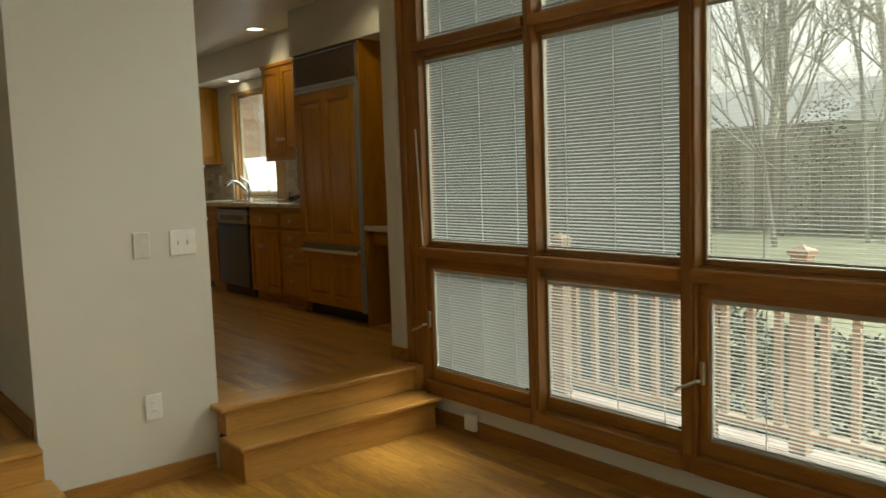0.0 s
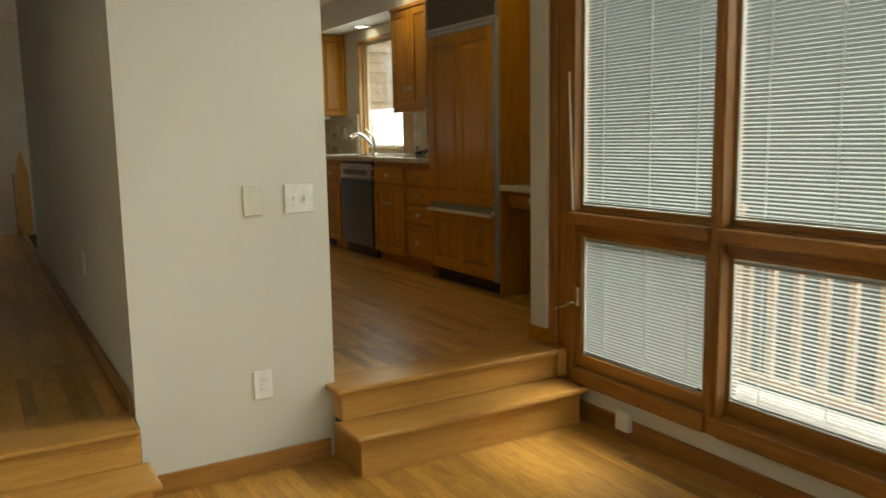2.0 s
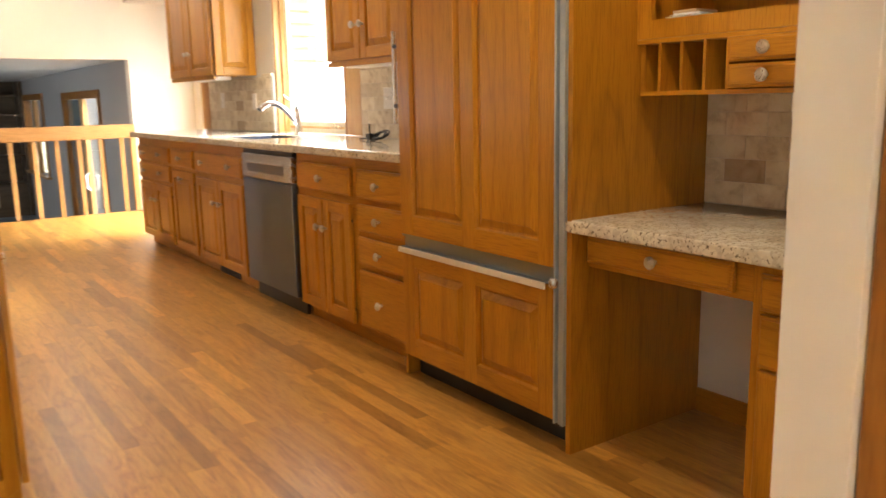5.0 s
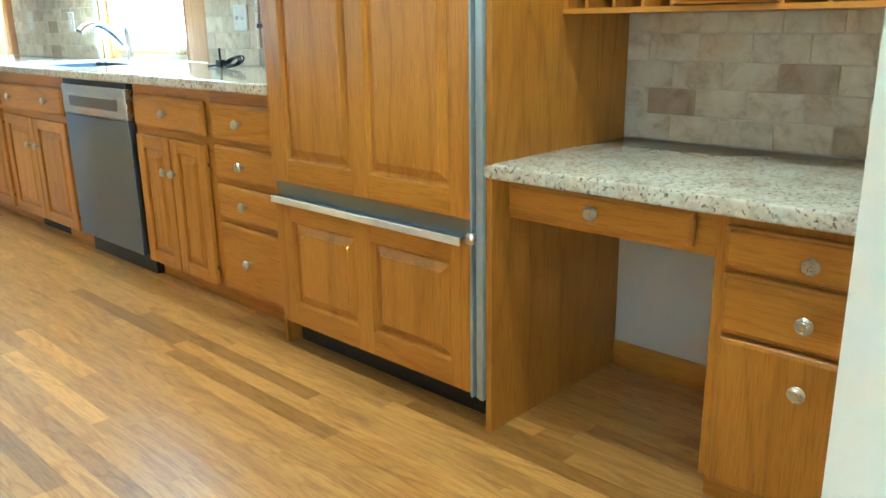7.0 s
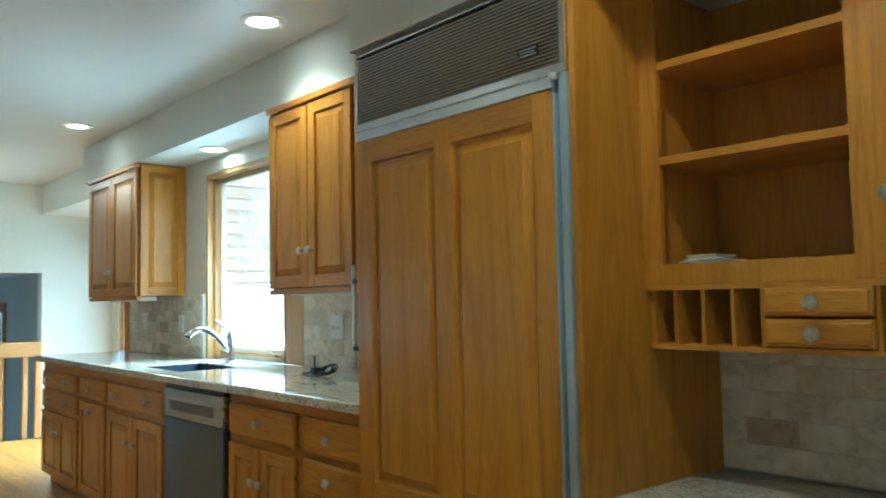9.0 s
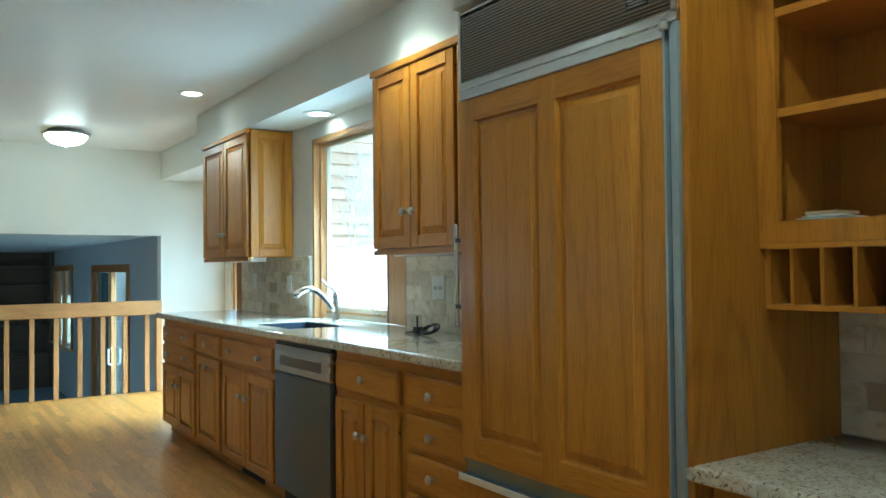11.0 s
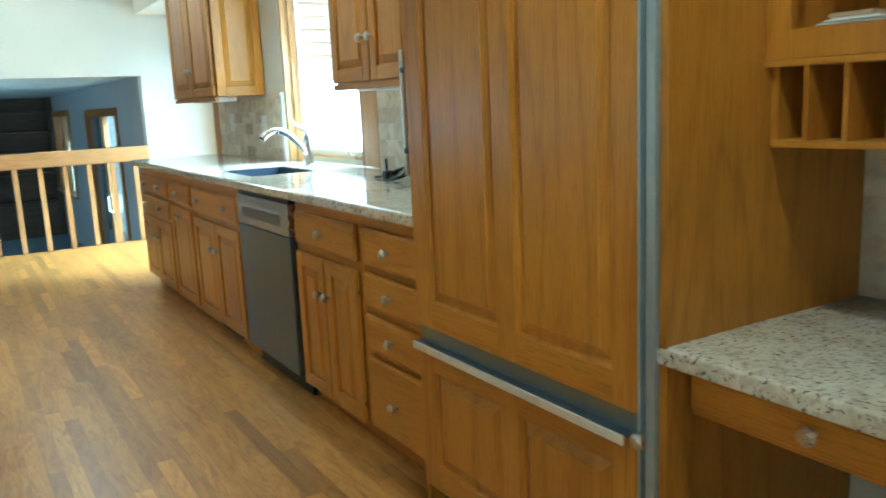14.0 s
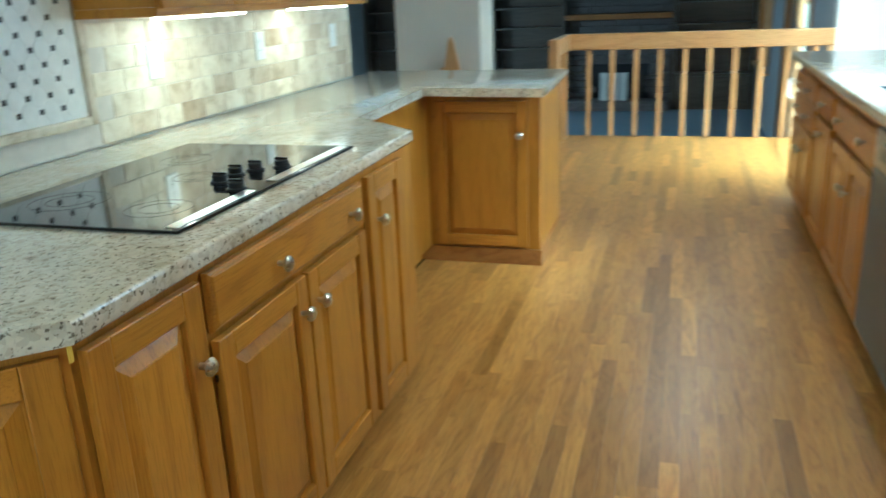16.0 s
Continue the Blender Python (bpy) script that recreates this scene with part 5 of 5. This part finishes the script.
for x, y in pos:
    o = new("baluster", bal)
    o.parent = rl
    o.location = Vector((x, y, 0.395)) - rl.location
# the pointed newel of the stair down, in front of the column
hr = group_thing("stair_newel", 0.695, 11.32, 0, "oak stair newel board with a pointed top beside the column", "newel")
bm = bmesh.new()
prof = [(0.615, 0.0), (0.775, 0.0), (0.768, 0.72), (0.715, 0.96), (0.695, 0.995), (0.678, 0.96), (0.628, 0.72)]
lo, hi = ([bm.verts.new((x, y, z)) for x, z in prof] for y in (11.30, 11.34))
bm.faces.new(lo)
bm.faces.new(hi[::-1])
for k in range(len(prof)):
    bm.faces.new((lo[k], hi[k], hi[(k + 1) % len(prof)], lo[(k + 1) % len(prof)]))
part("board", bm, oak_pale_v, hr)
# the board's left side is darker
part("edge_strip", boxes((0.600, 0.6145, 11.295, 11.345, 0.0, 0.74), bevel=0.002), window_wood, hr, "darker strip along the left side of the newel board")

# ---- family room ----
bs = group_thing("built_in_shelves", 1.4, 20.05, FAM_F, "dark-stained built-in shelves around a stone fireplace", "shelves")
for x in (-3.46, -2.4, -0.9, 0.42, 2.38, 3.76):
    part("upright", boxes((x - 0.03, x + 0.03, 19.85, 20.29, FAM_F, FAM_C - 0.01)), dark_shelf, bs)
for x0, x1 in ((-3.42, -2.44), (-2.36, -0.94), (-0.86, 0.38), (2.42, 3.72)):
    for z in (-0.82, -0.25, 0.25, 0.62, 0.98, 1.34):
        part("shelf", boxes((x0, x1, 19.88, 20.28, z, z + 0.035)), dark_shelf, bs)
    part("back", boxes((x0, x1, 20.28, 20.298, FAM_F, FAM_C - 0.01)), dark_shelf, bs)
    part("cupboard_front", boxes((x0, x1, 19.86, 19.88, FAM_F, -0.26)), dark_shelf, bs)
fp = group_thing("fireplace", 1.4, 19.95, FAM_F, "dark ledgestone fireplace with a wooden mantel", "fireplace")
random.seed(5)
stone_mesh = []
for k in range(6):
    bm = boxes((-0.5, 0.5, -0.05, 0.05 , -0.5, 0.5), bevel=0.02)
    me = bpy.data.meshes.new("stone")
    for v in bm.verts:
        v.co.y += random.uniform(-0.012, 0.012)
    bm.to_mesh(me)
    bm.free()
    me.materials.append(stone_dark)
    stone_mesh.append(me)
z = FAM_F
while z < FAM_C - 0.1:
    h = random.uniform(0.07, 0.13)
    x = 0.46
    while x < 2.34:
        w = min(random.uniform(0.18, 0.5), 2.34 - x)
        if not (z < -0.05 and 0.85 < x + w / 2 < 1.95) and w > 0.05:
            o = new("stone", stone_mesh[random.randrange(6)])
            o.parent = fp
            o.scale = (w - 0.012, 1, h - 0.012)
            o.location = Vector((x + w / 2, 20.15 + random.uniform(-0.03, 0.03), z + h / 2)) - fp.location
        x += w
    z += h
part("chimney_core", boxes((0.46, 2.34, 20.19, 20.29, -0.05, FAM_C - 0.01), (0.46, 0.84, 20.19, 20.29, FAM_F, -0.051), (1.96, 2.34, 20.19, 20.29, FAM_F, -0.051)), stone_dark, fp)
part("firebox", boxes((0.84, 1.96, 20.27, 20.295, FAM_F, -0.06)), black, fp)
part("mantel", boxes((0.455, 2.345, 19.82, 20.08, 0.76, 0.86), bevel=0.01), window_wood_y, fp, "reddish wood mantel beam")
part("hearth", boxes((0.455, 2.345, 19.6, 20.09, FAM_F, FAM_F + 0.18), bevel=0.02), stone_dark, fp)
random.seed(9)
for x0, x1, z in ((1.0, 1.9, FAM_F + 0.181),):
    th = group_thing("fire_screen", 1.4, 19.75, z, "pale framed screen panels standing on the hearth", "fire screen")
    for k in range(3):
        part("panel", boxes((1.12 + 0.17 * k, 1.26 + 0.17 * k, 19.72, 19.75, z, z + 0.5), bevel=0.004), almond_plastic, th)

# ---- outside ----
DK = -0.40
structure("ground", boxes((-60, 90, -80, 90, -1.25, -1.05)), lawn, "winter lawn reaching to the horizon", "ground")
structure("house_siding_desk_end", boxes((2.862, 5.90, 3.80, 3.842, -1.05, 3.6)), siding_grey, "grey outside siding of the kitchen", "siding")
structure("house_siding_kitchen", boxes((4.002, 4.04, 3.96, 7.44, -1.05, 2.6), (4.002, 4.04, 8.72, 10.14, -1.05, 2.6), (4.002, 4.04, 7.44, 8.72, -1.05, 0.90), (4.002, 4.04, 7.44, 8.72, 2.13, 2.6)), siding_grey, "grey outside siding of the kitchen wall", "siding")
nb = group_thing("neighbour_garage", 9, 17, -1.05, "brown-sided neighbouring garage with a red trim band", "house")
part("lower_wall", boxes((4.9, 14, 16.0, 22, -1.05, 1.38)), plain("pale_render", (0.88, 0.88, 0.86), 0.8), nb)
part("trim_band", boxes((4.85, 14.05, 15.9, 22, 1.381, 1.62)), plain("red_brown_trim", (0.60, 0.40, 0.35), 0.6), nb)
for k in range(14):
    bm = boxes((4.88, 14.02, 15.93, 15.99, 1.63 + 0.2 * k, 1.83 + 0.2 * k))
    for v in bm.verts:
        if v.co.y < 15.95:
            v.co.y += -0.02 if v.co.z < 1.73 + 0.2 * k else 0.02
    part("siding_board", bm, siding, nb)
part("upper_wall", boxes((4.9, 14, 16.0, 22, 1.625, 4.4)), siding, nb)
part("roof", boxes((4.5, 14.4, 15.2, 22.5, 4.43, 4.6)), roof_grey, nb)
ns = group_thing("wall_nook_siding", 4.4, 10.12, 0, "brown lapped cedar siding boards outside the nook", "siding", kind="structure")
for k in range(20):
    bm = boxes((4.041, 4.6, 10.115, 10.147, -1.0 + 0.18 * k, -1.0 + 0.18 * (k + 1)))
    for v in bm.verts:
        if v.co.y < 10.13:
            v.co.y += -0.012 if v.co.z < -1.0 + 0.18 * k + 0.09 else 0.012
    part("siding_board", bm, siding, ns)
structure("ground_terrace", boxes((4.61, 7.5, 9.9, 12.6, -1.05, -0.05)), deck_wood, "pale terrace outside the nook door", "terrace")

deck = group_thing("deck", 3.4, 1.0, DK, "pale weathered cedar deck outside the dining window", "deck")
random.seed(3)
for k in range(8):
    x0 = 2.865 + k * 0.142
    bm = boxes((x0, x0 + 0.136, -5.0, 3.79, DK - 0.035, DK + random.uniform(-0.001, 0.001)))
    part("deck_board", bm, deck_wood, deck)
part("joist", boxes((2.87, 4.0, -5.0, 3.79, DK - 0.2, DK - 0.04)), post_cedar, deck)
dr = group_thing("deck_railing", 3.9, 0.4, DK, "cedar deck railing with square balusters and capped posts", "railing")
RX = 3.90
for y in (3.68, 2.02, 0.36, -1.3, -2.96, -4.6):
    p = part("post", boxes((RX - 0.045, RX + 0.045, y - 0.045, y + 0.045, DK, 0.645), bevel=0.004), post_cedar, dr)
    bm = boxes((RX - 0.055, RX + 0.055, y - 0.055, y + 0.055, 0.645, 0.665))
    t = bm.verts.new((RX, y, 0.70))
    top = sorted([v for v in bm.verts if abs(v.co.z - 0.665) < 1e-4], key=lambda v: math.atan2(v.co.y - y, v.co.x - RX))
    for a, b in zip(top, top[1:] + top[:1]):
        bm.faces.new((a, b, t))
    part("post_cap", bm, post_cedar, p)
for y0, y1 in ((2.065, 3.635), (0.405, 1.975), (-1.255, 0.315), (-2.915, -1.345), (-4.555, -3.005)):
    part("top_rail", boxes((RX - 0.07, RX + 0.02, y0, y1, 0.55, 0.59), bevel=0.004), post_cedar, dr)
    part("bottom_rail", boxes((RX - 0.02, RX + 0.02, y0, y1, DK + 0.08, DK + 0.12)), post_cedar, dr)
    n = 10
    for k in range(n):
        y = y0 + (k + 0.5) * (y1 - y0) / n
        part("baluster", boxes((RX - 0.019, RX + 0.019, y - 0.019, y + 0.019, DK + 0.121, 0.549)), post_cedar, dr)

# back fence, shed, trees
random.seed(12)
fence = group_thing("back_fence", 25, 8, -1.05, "weathered grey wooden board fence across the lawn", "fence")
board = bpy.data.meshes.new("fence_board")
bm = boxes((-0.012, 0.012, -0.118, 0.118, 0.0, 1.0), bevel=0.0)
bm.to_mesh(board)
bm.free()
board.materials.append(fence_wood)
for k in range(170):
    o = new("fence_board", board)
    o.parent = fence
    o.location = (random.uniform(-0.01, 0.01), -15 + k * 0.24, 0)
    o.scale = (1, 1, 3.0 + random.uniform(-0.05, 0.05))
shed = group_thing("neighbour_house", 33, 20, -1.05, "distant grey-roofed house behind the fence", "house")
part("wall", boxes((30, 37, 14, 27, -1.05, 2.6)), plain("pale_grey_boards", (0.46, 0.46, 0.45), 0.8), shed)
bm = bmesh.new()
a = [bm.verts.new(p) for p in ((29.5, 13.5, 2.6), (29.5, 27.5, 2.6), (33.5, 27.5, 4.4), (33.5, 13.5, 4.4), (37.5, 27.5, 2.6), (37.5, 13.5, 2.6))]
for f in ((0, 1, 2, 3), (3, 2, 4, 5), (0, 3, 5), (1, 4, 2), (0, 5, 4, 1)):
    bm.faces.new([a[i] for i in f])
part("roof", bm, roof_grey, shed)


def bare_tree(x, y, h, r, seed, label, skin=None):
    rnd = random.Random(seed)
    th = group_thing("bare_tree", x, y, -1.06, label, "tree", "bare winter trees")
    trunk, twigs = bmesh.new(), bmesh.new()

    def limb(bm, p, d, length, rad, depth):
        pts = [p]
        q, dd = p.copy(), d.copy()
        n = 5
        for _ in range(n):
            dd = (dd + Vector((rnd.uniform(-1, 1), rnd.uniform(-1, 1), rnd.uniform(-0.3, 0.6))) * 0.13).normalized()
            q = q + dd * length / n
            pts.append(q.copy())
        tube(bm, pts, rad, 6 if depth < 2 else 4, rad * 0.35)
        if depth < 4:
            for k in range(11 if depth == 0 else 5):
                i = rnd.randint(1, n)
                nd = (dd + Vector((rnd.uniform(-1, 1), rnd.uniform(-1, 1), rnd.uniform(-0.2, 0.7))) * 0.9).normalized()
                limb(twigs, pts[i], nd, length * rnd.uniform(0.45, 0.68), max(0.009 if r > 0.02 else 0.004, rad * 0.38), depth + 1)

    limb(trunk, Vector((x, y, -1.06)), Vector((0, 0, 1)), h, r, 0)
    part("trunk", trunk, skin or bark, th)
    part("crown", twigs, skin or bark, th)


bare_tree(19.6, 10.6, 11, 0.085, 1, "tall bare grey tree on the lawn")
bare_tree(20.5, 14.0, 10, 0.09, 2, "tall bare grey tree by the fence")
bare_tree(21.8, 9.2, 11, 0.075, 3, "bare branching tree by the fence")
bare_tree(27, 15, 11, 0.2, 4, "bare tree behind the fence")
bare_tree(28, 11, 11, 0.2, 5, "bare tree behind the fence")
bare_tree(22.5, 12.0, 9, 0.12, 7, "bare tree by the fence")
bare_tree(23.5, 6.8, 9, 0.13, 8, "bare tree by the fence")
bare_tree(6.6, 13.6, 2.2, 0.011, 6, "young pale bare tree outside the kitchen window", plain("pale_birch_bark", (0.72, 0.69, 0.65), 0.8))


def evergreen(x, y, h, w, seed, label="dark green shrub in front of the fence"):
    rnd = random.Random(seed)
    th = group_thing("evergreen_shrub", x, y, -1.06, label, "shrub", "shrubs")
    part("trunk", tube(bmesh.new(), [(x, y, -1.06), (x, y, -1.06 + h * 0.8)], 0.05, 6, 0.02), bark, th)
    verts, faces = [], []
    for k in range(900):
        f = rnd.random()
        rad = w * (1 - 0.6 * f) * math.sqrt(rnd.random())
        a = rnd.uniform(0, 2 * math.pi)
        c = Vector((x + rad * math.cos(a), y + rad * math.sin(a), -1.0 + h * f))
        d = Vector((rnd.uniform(-1, 1), rnd.uniform(-1, 1), rnd.uniform(-0.6, 1))).normalized() * 0.10
        s = d.cross(Vector((rnd.uniform(-1, 1), rnd.uniform(-1, 1), 1))).normalized() * 0.035
        i = len(verts)
        verts += [c - s, c + s, c + d]
        faces.append((i, i + 1, i + 2))
    me = bpy.data.meshes.new("crown")
    me.from_pydata([v - Vector((x, y, -1.06)) for v in verts], [], faces)
    me.materials.append(leaf)
    o = new("crown", me)
    o.parent = th


for k, (x, y, h, w) in enumerate(((24.0, 15.2, 3.6, 1.6), (24.2, 8.2, 3.2, 1.5), (24.0, 11.5, 4.0, 1.6), (23.8, 5.6, 2.8, 1.7))):
    evergreen(x, y, h, w, 20 + k)
for k in range(7):
    evergreen(5.6 + 0.5 * (k % 3), -0.6 + 0.95 * k, 0.75 + 0.12 * (k % 2), 0.75, 40 + k, "low evergreen shrub in the bed beside the deck")

# ---- tiles ----
def tile_wall(name, m, u0, u1, v0, v1, label, skip=(), tan=()):
    """Running-bond travertine tiles on a grout bed; u across, v up."""
    th = group_thing(name, *(m @ Vector(((u0 + u1) / 2, v0, 0))), label, "backsplash", kind="structure")
    part("grout_bed", loft(bmesh.new(), m, u0, u1, v0, v1, [(0, 0.0), (0, 0.0045)]), grout, th)
    tw, tp = 0.1525, 0.0765
    base = world_of(th)
    rnd = random.Random(int(u0 * 100))
    cache = {}
    j = 0
    v = v0
    while v < v1 - 0.004:
        h = min(tp, v1 - v)
        u = u0 - (tw / 2 if j % 2 else 0)
        while u < u1 - 0.002:
            a, b = max(u, u0), min(u + tw, u1)
            u += tw
            if b - a < 0.012:
                continue
            if any(a < s[1] and b > s[0] and v < s[3] and v + h > s[2] for s in skip):
                continue
            dark = any(a < p < b and v < q < v + h for p, q in tan)
            key = (round(b - a, 3), round(h, 3), dark)
            if key not in cache:
                bm = loft(bmesh.new(), m.to_3x3().to_4x4(), -(b - a) / 2 + 0.001, (b - a) / 2 - 0.001, -h / 2 + 0.001, h / 2 - 0.001, [(0, 0.0035), (0, 0.0060), (0.002, 0.0072)])
                bmesh.ops.recalc_face_normals(bm, faces=bm.faces)
                me = bpy.data.meshes.new("tile")
                bm.to_mesh(me)
                bm.free()
                me.materials.append(tile_tan if dark else tile_stone)
                cache[key] = me
            o = new("tile", cache[key])
            o.parent = th
            o.location = (m @ Vector(((a + b) / 2, v + h / 2, rnd.uniform(-0.0008, 0.0008)))) - base
        v += tp
        j += 1
    return th


MT = facing((KX, 0, 0), (-1, 0, 0))
tile_wall("backsplash_desk", facing((KD, 0, 0), (-1, 0, 0)), -4.983, -3.957, 0.758, 1.121, "cream travertine tile behind the desk", tan=((-4.88, 0.87),))
tile_wall("backsplash_sink_near", MT, -7.424, -5.975, 0.917, 1.314, "cream travertine tile between refrigerator and window")
tile_wall("backsplash_sink_far", MT, -10.03, -8.701, 0.917, 1.314, "cream travertine tile beside the window", tan=((-9.35, 1.125), (-9.36, 0.97)))
tagged(part("tile_end_cap", boxes((3.846, 3.8715, 8.662, 8.83, 1.315, 1.332), bevel=0.003), tile_stone), "travertine end piece on the backsplash", "tile")
tagged(part("tile_edge_strip", boxes((3.856, 3.8715, 8.662, 8.700, 0.917, 1.3145), bevel=0.004), hex_white), "pale bullnose strip at the end of the backsplash", "tile")
MTL = facing((0.78, 0, 0), (1, 0, 0))
tile_wall("backsplash_cooktop", MTL, 4.55, 8.95, 0.917, 1.312, "cream travertine tile behind the cooktop", [(6.0, 6.82, 0.99, 2.0)])
dp = group_thing("mosaic_panel", 0.785, 6.41, 1.0, "framed white mosaic panel with dark dots behind the cooktop", "mosaic")
part("field", boxes((0.7801, 0.789, 6.03, 6.79, 1.02, 1.75)), hex_white, dp)
for a in ((6.0, 6.03, 0.99, 1.78), (6.79, 6.82, 0.99, 1.78)):
    part("frame", boxes((0.7801, 0.803, *a), bevel=0.006), tile_stone, dp)
for a in ((6.031, 6.789, 0.99, 1.019), (6.031, 6.789, 1.751, 1.78)):
    part("frame", boxes((0.7801, 0.803, *a), bevel=0.006), tile_stone, dp)
dot = bpy.data.meshes.new("dot")
bm = boxes((-0.001, 0.0015, -0.0078, 0.0078, -0.0078, 0.0078))
bm.to_mesh(dot)
bm.free()
dot.materials.append(dot_dark)
hx = bpy.data.meshes.new("octagon_tile")
bm = bmesh.new()
lathe(bm, facing((0, 0, 0), (1, 0, 0)) @ pose(0, 0, 0, 0, 0, 22.5), [(0.0333, 0), (0.0333, 0.0012), (0.032, 0.0018)], 8)
bm.to_mesh(hx)
bm.free()
hx.materials.append(hex_white)
for j in range(24):
    for i in range(12):
        y, z = 6.07 + i * 0.088 + (0.044 if j % 2 else 0), 1.06 + j * 0.044
        if y > 6.77 or z > 1.735:
            continue
        o = new("dot", dot)
        o.parent = dp
        o.location = Vector((0.7905, y, z)) - dp.location
        if y + 0.044 < 6.76 and z < 1.72:
            o = new("octagon_tile", hx)
            o.parent = dp
            o.location = Vector((0.7888, y + 0.044, z)) - dp.location
for z0, cnt in ((1.314, 0),):
    structure("backsplash_upper", boxes((0.7801, 0.7885, 4.55, 5.99, z0, 1.8)), tile_stone, "travertine field beside the mosaic", "backsplash")

# ---- oak floors ----
def plank_floor(name, x0, x1, y0, y1, z, label, near, seed, holes=()):
    """Oak strips along y; those in the near stretch of the plan are objects of their own, the rest one mesh."""
    th = group_thing(name, (x0 + x1) / 2, (y0 + y1) / 2, z, label, "floor", kind="structure")
    rnd = random.Random(seed)
    w = 0.0572
    verts, faces = [], []
    meshes = {}
    made = 0
    lengths = [0.32, 0.45, 0.6, 0.75, 0.9, 1.1, 1.35]
    x = x0
    while x < x1 - 0.005:
        b = min(x + w, x1)
        y = y0 - rnd.choice(lengths) * rnd.random()
        while y < y1:
            e = y + rnd.choice(lengths)
            a0, a1 = max(y, y0), min(e, y1)
            y = e
            cx, cy = (x + b) / 2, (a0 + a1) / 2
            if a1 - a0 < 0.02:
                continue
            skip = False
            for hx0, hx1, hy0, hy1 in holes:
                if hx0 < cx < hx1 and a0 < hy1 and a1 > hy0:
                    if a0 < hy0 - 0.05:
                        a1 = hy0
                    elif a1 > hy1 + 0.05:
                        a0 = hy1
                    else:
                        skip = True
            if skip:
                continue
            cy = (a0 + a1) / 2
            inside = near[0] < cx < near[1] and near[2] < cy < near[3]
            g = 0.00025
            if inside and made < 300 and b - x > w - 0.001:
                key = round(a1 - a0, 2)
                if key not in meshes:
                    bm = boxes((-w / 2 + g, w / 2 - g, -key / 2 + g, key / 2 - g, -0.012, 0.0))
                    me = bpy.data.meshes.new("plank")
                    bm.to_mesh(me)
                    bm.free()
                    me.materials.append(floor_oak)
                    meshes[key] = me
                o = new("plank", meshes[key])
                o.parent = th
                o.scale = (1, (a1 - a0) / key, 1)
                o.location = Vector((cx, cy, z)) - th.location
                made += 1
            else:
                i = len(verts)
                for zz in (z - 0.012, z):
                    verts += [(x + g, a0 + g, zz), (b - g, a0 + g, zz), (b - g, a1 - g, zz), (x + g, a1 - g, zz)]
                faces += [tuple(i + k for k in f) for f in ((3, 2, 1, 0), (4, 5, 6, 7), (0, 1, 5, 4), (1, 2, 6, 5), (2, 3, 7, 6), (3, 0, 4, 7))]
        x = b
    me = bpy.data.meshes.new("joined_planks")
    me.from_pydata([tuple(Vector(v) - th.location) for v in verts], [], faces)
    me.materials.append(floor_oak_joined)
    o = new("joined_planks", me)
    o.parent = th
    tagged(o, kind="stuff")


plank_floor("floor_kitchen", 0.80, 4.47, 3.962, 12.30, 0.0, "honey oak strip floor of the kitchen", (1.30, 3.35, 3.9, 9.6), 4, [(0.79, 1.30, 3.9, 9.1)])
plank_floor("floor_hall", -1.38, 0.645, 3.80, 12.2, 0.0, "honey oak strip floor of the hall", (-0.2, 0.645, 3.7, 6.0), 5)
plank_floor("floor_dining", -2.5, 2.73, -2.9, 3.842, LOW, "honey oak strip floor of the dining room", (-0.2, 2.73, 1.4, 3.6), 6)
